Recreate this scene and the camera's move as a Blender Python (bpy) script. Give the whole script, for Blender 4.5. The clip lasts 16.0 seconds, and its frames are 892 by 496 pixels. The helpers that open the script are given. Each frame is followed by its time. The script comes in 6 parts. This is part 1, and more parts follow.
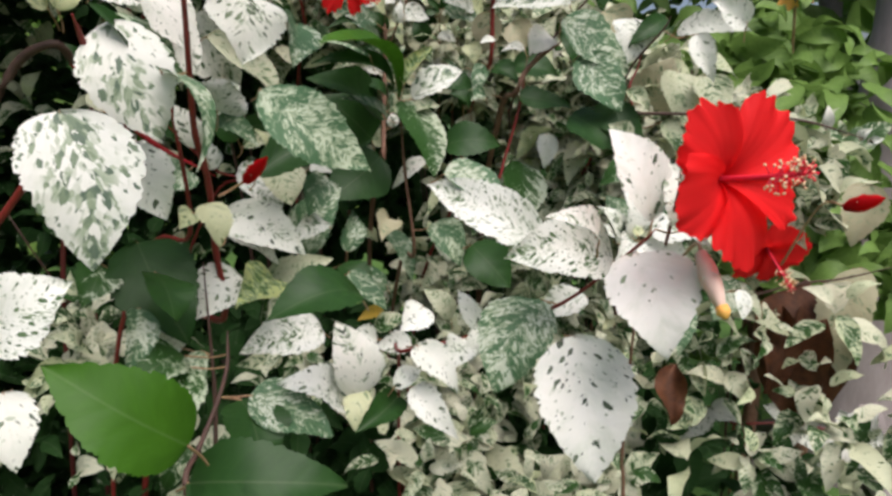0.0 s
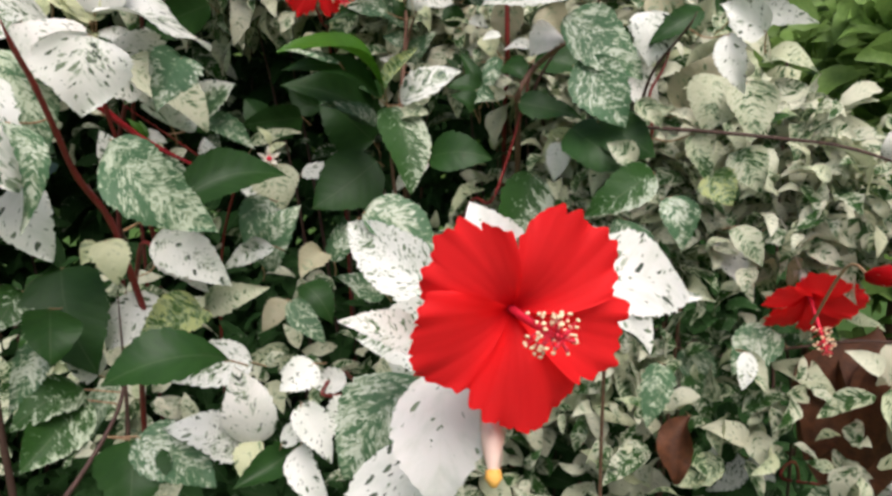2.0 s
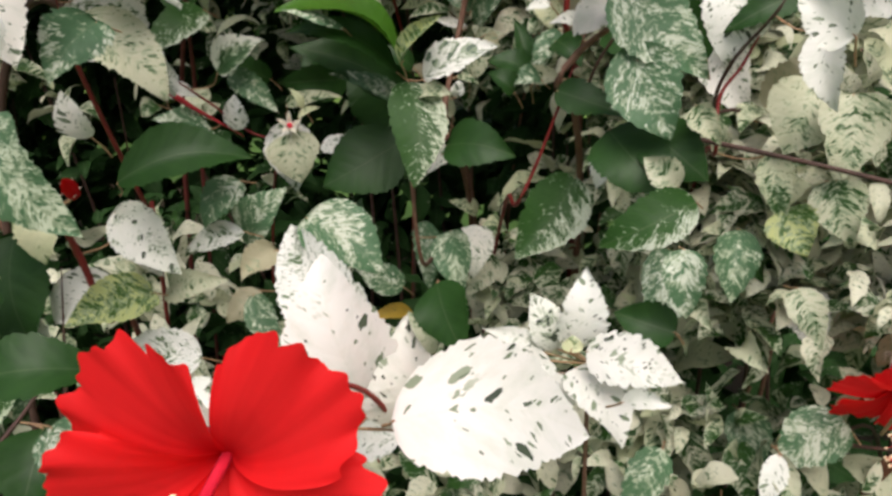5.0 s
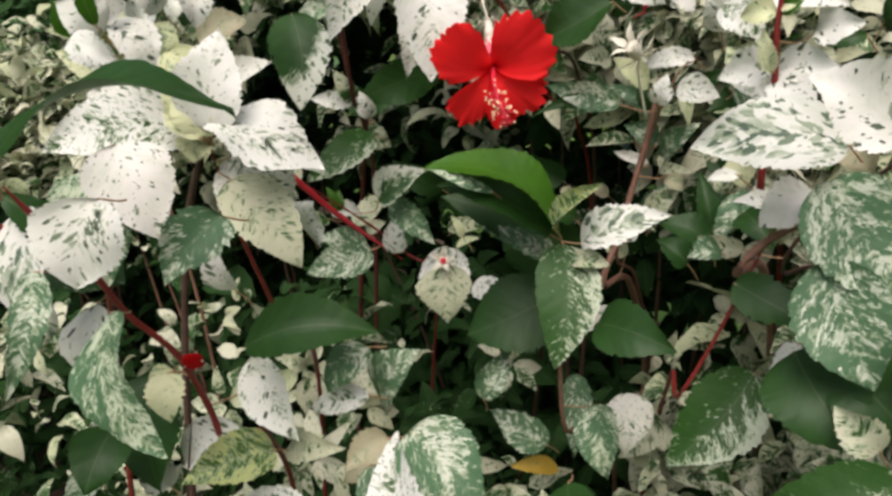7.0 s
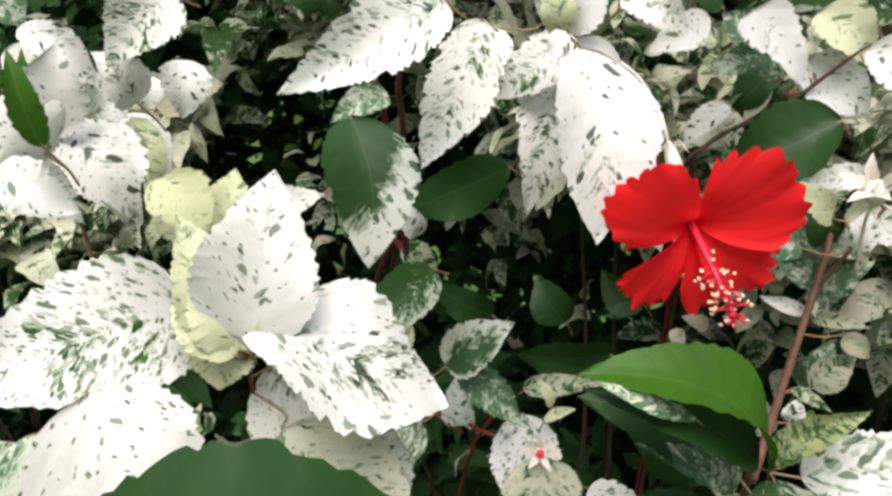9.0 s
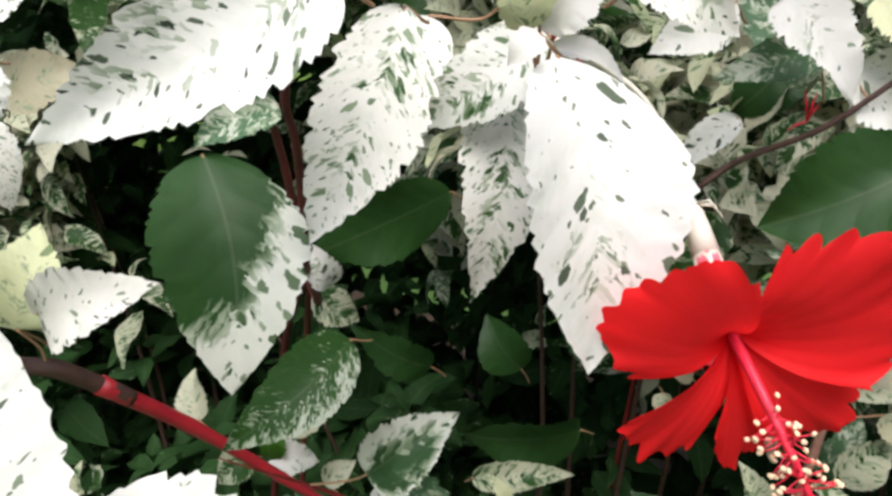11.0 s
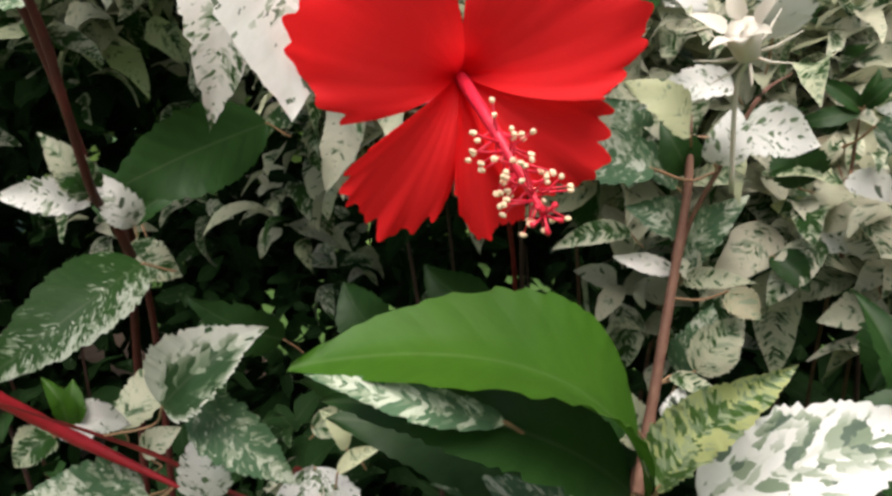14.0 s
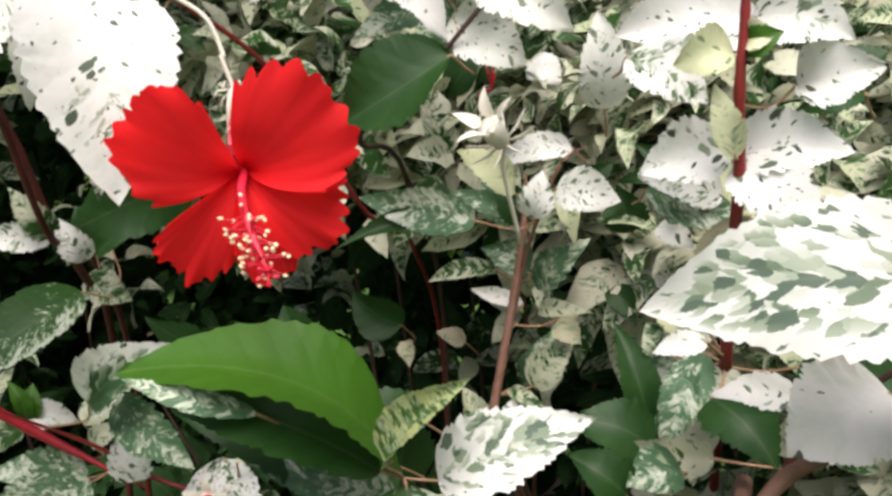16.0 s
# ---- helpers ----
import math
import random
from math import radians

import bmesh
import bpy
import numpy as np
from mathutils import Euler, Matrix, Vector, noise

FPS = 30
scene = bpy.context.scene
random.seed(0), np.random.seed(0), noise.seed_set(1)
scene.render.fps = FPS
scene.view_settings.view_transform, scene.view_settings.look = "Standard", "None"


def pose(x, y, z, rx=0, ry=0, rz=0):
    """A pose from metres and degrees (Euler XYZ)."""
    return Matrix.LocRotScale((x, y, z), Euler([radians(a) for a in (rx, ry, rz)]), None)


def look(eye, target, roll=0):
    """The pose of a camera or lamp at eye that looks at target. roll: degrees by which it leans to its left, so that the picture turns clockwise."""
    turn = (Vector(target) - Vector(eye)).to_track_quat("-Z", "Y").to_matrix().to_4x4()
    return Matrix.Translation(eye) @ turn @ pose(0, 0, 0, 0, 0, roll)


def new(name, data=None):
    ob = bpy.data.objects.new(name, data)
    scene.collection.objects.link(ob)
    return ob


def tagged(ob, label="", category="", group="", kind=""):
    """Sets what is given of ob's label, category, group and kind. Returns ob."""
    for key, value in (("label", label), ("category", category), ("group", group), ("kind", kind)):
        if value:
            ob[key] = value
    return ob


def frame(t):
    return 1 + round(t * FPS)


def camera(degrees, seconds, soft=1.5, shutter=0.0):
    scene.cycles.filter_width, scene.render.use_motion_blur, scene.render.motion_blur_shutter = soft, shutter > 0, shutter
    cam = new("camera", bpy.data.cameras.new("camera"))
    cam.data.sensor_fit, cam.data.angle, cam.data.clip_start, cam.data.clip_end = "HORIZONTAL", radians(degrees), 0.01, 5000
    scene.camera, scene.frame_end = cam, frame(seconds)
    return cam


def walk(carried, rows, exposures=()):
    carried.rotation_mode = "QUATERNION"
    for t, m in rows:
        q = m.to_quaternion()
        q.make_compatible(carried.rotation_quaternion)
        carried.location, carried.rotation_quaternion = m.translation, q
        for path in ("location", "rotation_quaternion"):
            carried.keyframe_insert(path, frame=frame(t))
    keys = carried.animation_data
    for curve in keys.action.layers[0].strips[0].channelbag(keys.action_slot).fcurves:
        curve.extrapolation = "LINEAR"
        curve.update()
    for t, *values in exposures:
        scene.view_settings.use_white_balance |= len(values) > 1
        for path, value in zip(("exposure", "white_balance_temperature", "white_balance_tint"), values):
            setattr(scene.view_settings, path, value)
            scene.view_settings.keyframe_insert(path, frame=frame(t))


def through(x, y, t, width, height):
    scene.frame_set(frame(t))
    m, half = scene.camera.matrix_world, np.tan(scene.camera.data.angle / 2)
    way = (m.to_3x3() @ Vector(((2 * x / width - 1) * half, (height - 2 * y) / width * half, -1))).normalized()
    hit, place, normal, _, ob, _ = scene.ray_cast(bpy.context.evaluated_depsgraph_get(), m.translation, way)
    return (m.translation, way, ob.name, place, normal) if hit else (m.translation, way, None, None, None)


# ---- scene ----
cam = camera(64.1, 16.0, soft=2.9)
PATH = [
    (0, (0.016, -0.006, 0.96), (-0.026, 1.96, 0.597), -0.6),
    (0.5, (0.026, 0.044, 0.982), (0.033, 2.009, 0.61), 0.8),
    (1, (0.065, 0.093, 0.998), (0.03, 2.063, 0.654), -0.4),
    (1.5, (0.159, 0.113, 0.991), (-0.145, 2.033, 0.521), -0.4),
    (2, (0.21, 0.102, 1.032), (-0.311, 1.958, 0.501), -0.4),
    (2.5, (0.24, 0.124, 1.043), (-0.399, 1.933, 0.474), 1.2),
    (3, (0.221, 0.161, 1.027), (-0.472, 1.941, 0.435), 2.4),
    (3.5, (0.22, 0.183, 1.029), (-0.529, 1.931, 0.41), 3.8),
    (3.7, (0.218, 0.192, 1.037), (-0.535, 1.937, 0.416), 3.8),
    (5.8, (0.349, 0.32, 1.08), (-0.73, 1.822, 0.319), 2.4),
    (6, (0.351, 0.335, 1.092), (-0.782, 1.797, 0.329), 2.4),
    (6.5, (0.333, 0.352, 1.134), (-0.982, 1.689, 0.439), 2.1),
    (7, (0.28, 0.367, 1.156), (-1.092, 1.669, 0.505), 2.9),
    (7.5, (0.186, 0.396, 1.175), (-1.127, 1.782, 0.582), 4.1),
    (8, (0.098, 0.405, 1.193), (-1.181, 1.843, 0.647), 4.1),
    (8.2, (0.078, 0.407, 1.189), (-1.192, 1.854, 0.649), 4.3),
    (10.3, (-0.036, 0.516, 1.19), (-1.179, 2.035, 0.567), 5.3),
    (10.5, (-0.046, 0.53, 1.194), (-1.173, 2.063, 0.576), 5.3),
    (11, (-0.061, 0.549, 1.199), (-1.151, 2.102, 0.565), 5.8),
    (11.5, (-0.056, 0.562, 1.209), (-1.121, 2.138, 0.591), 5.4),
    (12, (-0.043, 0.569, 1.201), (-1.113, 2.158, 0.625), 5.3),
    (12.5, (-0.047, 0.574, 1.157), (-1.095, 2.196, 0.636), 3.5),
    (13, (-0.041, 0.588, 1.125), (-1.056, 2.25, 0.669), 2.3),
    (13.5, (-0.027, 0.591, 1.106), (-1.026, 2.274, 0.692), 2.0),
    (14, (-0.003, 0.594, 1.103), (-1.0, 2.282, 0.709), 1.4),
    (14.5, (0.013, 0.585, 1.112), (-0.999, 2.27, 0.741), 0.8),
    (15, (0.028, 0.576, 1.116), (-1.004, 2.25, 0.751), 0.6),
    (15.5, (0.077, 0.581, 1.122), (-0.988, 2.236, 0.763), 0.4),
    (16, (0.123, 0.581, 1.133), (-0.98, 2.212, 0.779), 1.2),
]
EXPOSURES = [(0.0, 0.25, 6350, 15), (1.5, 0.27, 6350, 16), (3.5, 0.2, 6400, 16), (6.5, 0.18, 6600, 15), (8.2, 0.4, 6350, 15), (10.5, 0.5, 6150, 15), (12.5, 0.3, 6150, 16), (13.5, 0.38, 6450, 17), (15.0, 0.58, 6400, 17), (16.0, 0.56, 6350, 17)]
walk(cam, [(t, look(eye, target, roll)) for t, eye, target, roll in PATH], EXPOSURES)

# ---- light ----
world = bpy.data.worlds.new("sky")
scene.world = world
world.use_nodes = True
wn, wl = world.node_tree.nodes, world.node_tree.links
sky = wn.new("ShaderNodeTexSky")
sky.sky_type, sky.sun_disc = "NISHITA", False
sky.sun_elevation, sky.sun_rotation = radians(60), radians(149)
sky.air_density, sky.dust_density = 1.0, 5.0
wn["Background"].inputs["Strength"].default_value = 0.115
wl.new(sky.outputs[0], wn["Background"].inputs["Color"])
sun = new("sun", bpy.data.lights.new("sun", "SUN"))
sun.data.energy, sun.data.angle, sun.data.color = 3.2, radians(45), (1.0, 0.97, 0.91)
sun.matrix_world = look((1.2, -1.35, 4.9), (0, 0.6, 0.9))


# ---- materials ----
def material(name):
    mat = bpy.data.materials.new(name)
    mat.use_nodes = True
    nt = mat.node_tree
    return mat, nt, nt.nodes["Principled BSDF"], nt.nodes["Material Output"]


def node(nt, kind, **values):
    n = nt.nodes.new(kind)
    for key, value in values.items():
        n.inputs[key].default_value = value
    return n


def math_node(nt, op, a, b=None, c=None, clamp=False):
    n = nt.nodes.new("ShaderNodeMath")
    n.operation, n.use_clamp = op, clamp
    for slot, v in enumerate((a, b, c)):
        if v is None:
            continue
        if isinstance(v, (int, float)):
            n.inputs[slot].default_value = v
        else:
            nt.links.new(v, n.inputs[slot])
    return n.outputs[0]


def ramp(nt, fac, stops):
    r = nt.nodes.new("ShaderNodeValToRGB")
    e = r.color_ramp.elements
    while len(e) < len(stops):
        e.new(0.5)
    for el, (p, c) in zip(e, stops):
        el.position, el.color = p, (*c, 1)
    nt.links.new(fac, r.inputs[0])
    return r.outputs[0]


def mix_color(nt, fac, a, b, blend="MIX"):
    m = nt.nodes.new("ShaderNodeMix")
    m.data_type, m.blend_type = "RGBA", blend
    for slot, v in ((0, fac), (6, a), (7, b)):
        if isinstance(v, (int, float)):
            m.inputs[slot].default_value = v
        elif isinstance(v, tuple):
            m.inputs[slot].default_value = (*v, 1)
        else:
            nt.links.new(v, m.inputs[slot])
    return m.outputs[2]


WHITE = (0.74, 0.745, 0.715)
GREYGREEN, GREEN, DARK = (0.25, 0.32, 0.20), (0.036, 0.105, 0.017), (0.014, 0.045, 0.010)


def leaf_material(name, low, high, island=False, white=WHITE, green=GREEN, dark=DARK, spots=0.1, cell=9.0, coarse=1.0, rough=0.48, through=0.25, streak=1.7, patch=None, mesh=52.0, spec=0.22, margin=0.2, grain=1.0, tint=0.3):
    """A variegated leaf blade; low to high is the share of green, which differs from leaf to leaf; spots is the share of freckles."""
    mat, nt, bsdf, out = material(name)
    info = nt.nodes.new("ShaderNodeNewGeometry" if island else "ShaderNodeObjectInfo")
    rnd = info.outputs["Random Per Island" if island else "Random"]
    uv = nt.nodes.new("ShaderNodeUVMap")
    sep = nt.nodes.new("ShaderNodeSeparateXYZ")
    nt.links.new(uv.outputs[0], sep.inputs[0])
    ax = math_node(nt, "ABSOLUTE", sep.outputs[0])
    herring = math_node(nt, "MULTIPLY_ADD", ax, -0.8, sep.outputs[1])
    flow = nt.nodes.new("ShaderNodeCombineXYZ")
    nt.links.new(sep.outputs[0], flow.inputs[0])
    nt.links.new(math_node(nt, "MULTIPLY", herring, streak), flow.inputs[1])
    nt.links.new(math_node(nt, "MULTIPLY", rnd, 91.7), flow.inputs[2])
    jag = node(nt, "ShaderNodeTexNoise", Scale=22.0, Detail=3.0, Roughness=0.6)
    nt.links.new(flow.outputs[0], jag.inputs["Vector"])
    warp = nt.nodes.new("ShaderNodeVectorMath")
    warp.operation = "MULTIPLY_ADD"
    nt.links.new(jag.outputs["Color"], warp.inputs[0])
    warp.inputs[1].default_value = (0.06, 0.06, 0.0)
    nt.links.new(flow.outputs[0], warp.inputs[2])
    big = node(nt, "ShaderNodeTexNoise", Scale=2.4 * coarse, Detail=2.0, Roughness=0.5)
    mid = node(nt, "ShaderNodeTexNoise", Scale=9.0 * coarse, Detail=4.0, Roughness=0.65)
    freck = node(nt, "ShaderNodeTexVoronoi", Scale=cell, Randomness=1.0)
    fine = node(nt, "ShaderNodeTexVoronoi", Scale=cell * 2.3, Randomness=1.0)
    for n in (freck, fine):
        nt.links.new(warp.outputs[0], n.inputs["Vector"])
    mosaic = node(nt, "ShaderNodeTexVoronoi", Scale=mesh, Randomness=1.0)
    nt.links.new(warp.outputs[0], mosaic.inputs["Vector"])
    for n in (big, mid):
        nt.links.new(mosaic.outputs["Position"], n.inputs["Vector"])
    chip = nt.nodes.new("ShaderNodeSeparateColor")
    nt.links.new(mosaic.outputs["Color"], chip.inputs[0])
    roll = nt.nodes.new("ShaderNodeTexWhiteNoise")
    roll.noise_dimensions = "1D"
    nt.links.new(math_node(nt, "MULTIPLY", rnd, 977.0), roll.inputs["W"])
    share = math_node(nt, "MULTIPLY_ADD", roll.outputs["Value"], high - low, low)
    v = math_node(nt, "MULTIPLY_ADD", big.outputs["Fac"], 1.1, math_node(nt, "MULTIPLY_ADD", mid.outputs["Fac"], 1.3 * grain, 0.65 * (1 - grain)))
    v = math_node(nt, "ADD", math_node(nt, "ADD", v, -1.2), share)
    v = math_node(nt, "ADD", v, math_node(nt, "MULTIPLY_ADD", chip.outputs[0], 0.30 * grain, -0.15 * grain))
    place = nt.nodes.new("ShaderNodeUVMap")
    place.uv_map = "Shape"
    across = nt.nodes.new("ShaderNodeSeparateXYZ")
    nt.links.new(place.outputs[0], across.inputs[0])
    rim = math_node(nt, "POWER", math_node(nt, "ABSOLUTE", across.outputs[0]), 2.0)
    v = math_node(nt, "ADD", v, math_node(nt, "MULTIPLY_ADD", rim, -margin, margin * 0.4))
    if patch:
        v = math_node(nt, "MULTIPLY_ADD", sep.outputs[1], patch[2], math_node(nt, "MULTIPLY_ADD", sep.outputs[0], patch[1], math_node(nt, "ADD", v, patch[0])))
    field = ramp(nt, v, [(0.0, (0, 0, 0)), (0.41, (0, 0, 0)), (0.50, (0.45, 0.45, 0.45)), (0.56, (0.55, 0.55, 0.55)), (0.64, (1, 1, 1))])
    cover = nt.nodes.new("ShaderNodeSeparateColor")
    nt.links.new(field, cover.inputs[0])
    total = cover.outputs[0]
    for vor, k, r in ((freck, spots, 0.40), (fine, spots * 1.1, 0.34)):
        col = nt.nodes.new("ShaderNodeSeparateColor")
        nt.links.new(vor.outputs["Color"], col.inputs[0])
        pick = math_node(nt, "GREATER_THAN", col.outputs[0], 1.0 - k)
        size = math_node(nt, "MULTIPLY_ADD", col.outputs[1], r * 0.7, r * 0.3)
        near = math_node(nt, "LESS_THAN", vor.outputs["Distance"], size)
        spot = math_node(nt, "MULTIPLY", math_node(nt, "MULTIPLY", pick, near), math_node(nt, "MULTIPLY_ADD", col.outputs[2], 0.5, 0.5))
        total = math_node(nt, "MAXIMUM", total, spot)
    pale = mix_color(nt, math_node(nt, "MULTIPLY", big.outputs["Fac"], 0.7), white, tuple(c * k for c, k in zip(white, (0.94, 0.93, 0.86))))
    tone = nt.nodes.new("ShaderNodeTexWhiteNoise")
    tone.noise_dimensions = "1D"
    nt.links.new(math_node(nt, "MULTIPLY_ADD", rnd, 613.0, 5.0), tone.inputs["W"])
    hue = nt.nodes.new("ShaderNodeSeparateColor")
    nt.links.new(tone.outputs["Color"], hue.inputs[0])
    pale = mix_color(nt, math_node(nt, "MULTIPLY", math_node(nt, "POWER", hue.outputs[0], 2.0), tint), pale, tuple(c * k for c, k in zip(white, (0.66, 0.78, 0.46))))
    pale = mix_color(nt, math_node(nt, "MULTIPLY", math_node(nt, "POWER", hue.outputs[1], 4.0), 0.25), pale, tuple(c * k for c, k in zip(white, (0.86, 0.74, 0.66))))
    smoke = node(nt, "ShaderNodeTexNoise", Scale=5.5 * coarse, Detail=5.0, Roughness=0.7)
    nt.links.new(flow.outputs[0], smoke.inputs["Vector"])
    pale = mix_color(nt, math_node(nt, "MULTIPLY", math_node(nt, "MULTIPLY_ADD", smoke.outputs["Fac"], 4.0, -1.9, clamp=True), 0.45), pale, tuple(c * k for c, k in zip(white, (0.58, 0.66, 0.54))))
    deep = mix_color(nt, mid.outputs["Fac"], green, dark)
    blade = mix_color(nt, math_node(nt, "MULTIPLY", total, 1.6, clamp=True), pale, GREYGREEN)
    blade = mix_color(nt, math_node(nt, "MULTIPLY_ADD", total, 1.8, -0.8, clamp=True), blade, deep)
    mid_rib = math_node(nt, "LESS_THAN", ax, 0.006)
    blade = mix_color(nt, math_node(nt, "MULTIPLY", mid_rib, 0.05), blade, (0.45, 0.47, 0.30))
    nt.links.new(blade, bsdf.inputs["Base Color"])
    bsdf.inputs["Roughness"].default_value = rough
    bsdf.inputs["Specular IOR Level"].default_value = spec
    wave = math_node(nt, "ABSOLUTE", math_node(nt, "SINE", math_node(nt, "MULTIPLY", herring, 24.0)))
    bump = node(nt, "ShaderNodeBump", Strength=0.28, Distance=0.0012)
    nt.links.new(math_node(nt, "MULTIPLY_ADD", wave, 0.5, mid.outputs["Fac"]), bump.inputs["Height"])
    nt.links.new(bump.outputs[0], bsdf.inputs["Normal"])
    glow = nt.nodes.new("ShaderNodeBsdfTranslucent")
    nt.links.new(blade, glow.inputs["Color"])
    both = nt.nodes.new("ShaderNodeMixShader")
    both.inputs[0].default_value = through
    nt.links.new(bsdf.outputs[0], both.inputs[1])
    nt.links.new(glow.outputs[0], both.inputs[2])
    nt.links.new(both.outputs[0], out.inputs["Surface"])
    return mat


def plain_material(name, a, b, scale=60.0, rough=0.5, bump=0.3, through=0.0, stretch=(1, 1, 1), spec=0.4):
    """Two tones that run into each other, with fine relief."""
    mat, nt, bsdf, out = material(name)
    co = nt.nodes.new("ShaderNodeTexCoord")
    mp = nt.nodes.new("ShaderNodeMapping")
    mp.inputs["Scale"].default_value = stretch
    nt.links.new(co.outputs["Object"], mp.inputs[0])
    n1 = node(nt, "ShaderNodeTexNoise", Scale=scale, Detail=5.0, Roughness=0.65)
    n2 = node(nt, "ShaderNodeTexNoise", Scale=scale * 6, Detail=3.0)
    for n in (n1, n2):
        nt.links.new(mp.outputs[0], n.inputs["Vector"])
    f = math_node(nt, "MULTIPLY_ADD", n2.outputs["Fac"], 0.35, math_node(nt, "MULTIPLY_ADD", n1.outputs["Fac"], 1.5, -0.42), clamp=True)
    c = mix_color(nt, f, a, b)
    nt.links.new(c, bsdf.inputs["Base Color"])
    bsdf.inputs["Roughness"].default_value = rough
    bsdf.inputs["Specular IOR Level"].default_value = spec
    bp = node(nt, "ShaderNodeBump", Strength=bump, Distance=0.002)
    nt.links.new(n1.outputs["Fac"], bp.inputs["Height"])
    nt.links.new(bp.outputs[0], bsdf.inputs["Normal"])
    if through:
        glow = nt.nodes.new("ShaderNodeBsdfTranslucent")
        nt.links.new(c, glow.inputs["Color"])
        both = nt.nodes.new("ShaderNodeMixShader")
        both.inputs[0].default_value = through
        nt.links.new(bsdf.outputs[0], both.inputs[1])
        nt.links.new(glow.outputs[0], both.inputs[2])
        nt.links.new(both.outputs[0], out.inputs["Surface"])
    return mat


DRY = plain_material("dry_brown_leaf", (0.025, 0.010, 0.005), (0.15, 0.05, 0.016), 16, 0.7, 0.6, 0.15, (6, 6, 0.5))
LEAF = {
    "w": leaf_material("white_leaf_blade", 0.04, 0.20, spots=0.46, cell=13.0, streak=1.25, green=(0.055, 0.075, 0.05), dark=(0.03, 0.042, 0.03), tint=0.12),
    "s": leaf_material("speckled_leaf_blade", 0.14, 0.30, spots=0.72, cell=17.0, coarse=1.9, streak=1.3, tint=0.12),
    "m": leaf_material("marbled_leaf_blade", 0.54, 0.68, white=(0.55, 0.60, 0.50), spots=0.35, cell=16.0, coarse=2.2, green=(0.10, 0.19, 0.10), dark=(0.05, 0.115, 0.05), margin=-0.1, streak=1.05, mesh=60.0),
    "p": leaf_material("half_green_leaf_blade", 0.20, 0.22, spots=0.95, cell=10.0, streak=0.9, green=(0.030, 0.085, 0.018), patch=(0.98, 1.2, -1.45), grain=0.5),
    "q": leaf_material("blotched_leaf_blade", 0.29, 0.36, spots=0.45, cell=12.0, coarse=1.1, streak=0.7, mesh=34.0, margin=0.34, green=(0.14, 0.19, 0.14), dark=(0.07, 0.11, 0.075), tint=0.06),
    "e": leaf_material("speckle_edged_leaf_blade", 0.20, 0.22, spots=0.5, cell=16.0, coarse=3.0, patch=(0.52, 1.5, 0.0), mesh=70.0, grain=1.0, white=(0.48, 0.53, 0.43)),
    "h": leaf_material("half_white_leaf_blade", 0.20, 0.22, spots=0.12, cell=14.0, coarse=1.4, patch=(0.22, 0.8, 0.0), mesh=26.0, grain=0.7, margin=0.5, streak=0.9, green=(0.05, 0.11, 0.045)),
    "v": leaf_material("clear_white_leaf_blade", 0.02, 0.08, spots=0.34, cell=11.5, streak=1.15, white=(0.77, 0.77, 0.745), green=(0.055, 0.075, 0.05), dark=(0.03, 0.042, 0.03), tint=0.04),
    "o": leaf_material("grey_green_leaf_blade", 0.16, 0.5, spots=0.3, cell=14.0, coarse=1.5, mesh=44.0, white=(0.50, 0.51, 0.38)),
    "u": leaf_material("plain_white_leaf_blade", 0.0, 0.06, spots=0.1, cell=11.0, streak=1.15, white=(0.75, 0.745, 0.725), green=(0.08, 0.1, 0.07), dark=(0.05, 0.065, 0.05), tint=0.06),
    "g": leaf_material("green_leaf_blade", 1.2, 1.4, spots=0.0, rough=0.48, spec=0.27, green=(0.026, 0.080, 0.014), dark=(0.011, 0.038, 0.008)),
    "l": leaf_material("lime_leaf_blade", 1.2, 1.4, spots=0.0, green=(0.052, 0.15, 0.010), dark=(0.030, 0.095, 0.006)),
    "k": leaf_material("lime_marbled_leaf_blade", 0.46, 0.56, white=(0.42, 0.46, 0.20), green=(0.10, 0.19, 0.04), spots=0.3, coarse=2.0),
    "y": leaf_material("yellow_leaf_blade", 0.1, 0.3, white=(0.58, 0.38, 0.06), green=(0.45, 0.38, 0.1)),
    "b": leaf_material("beige_leaf_blade", 0.2, 0.35, white=(0.40, 0.37, 0.26), green=(0.18, 0.20, 0.09), coarse=1.5),
    "d": DRY,
    "c": leaf_material("cream_leaf_blade", 0.15, 0.35, white=(0.62, 0.64, 0.42), green=(0.28, 0.36, 0.14), spots=0.2),
}
LEAF_FILL = leaf_material("shrub_leaf_blade", 0.05, 0.68, island=True, white=(0.60, 0.60, 0.47), spots=0.16, cell=13.0, coarse=1.5, mesh=36.0, tint=0.6)
LEAF_SINGLE = leaf_material("hedge_leaf_blade", 0.06, 0.72, white=(0.63, 0.63, 0.51), spots=0.2, cell=13.0, coarse=1.5, mesh=36.0, tint=0.45)
LEAF_CANOPY = leaf_material("shoulder_leaf_blade", 0.25, 1.0, island=True, white=(0.56, 0.57, 0.44), spots=0.2, cell=13.0, coarse=1.5, mesh=36.0, tint=0.6)
# Inner leaves: greener, and darkened in colour for the shade inside the hedge.
LEAF_DEEP_SHADED = leaf_material("shaded_inner_leaf_blade", 0.85, 1.5, island=True, white=(0.32, 0.30, 0.24), spots=0.2, coarse=1.5, through=0.1, spec=0.08, rough=0.65, green=(0.026, 0.068, 0.017), dark=(0.012, 0.036, 0.010))
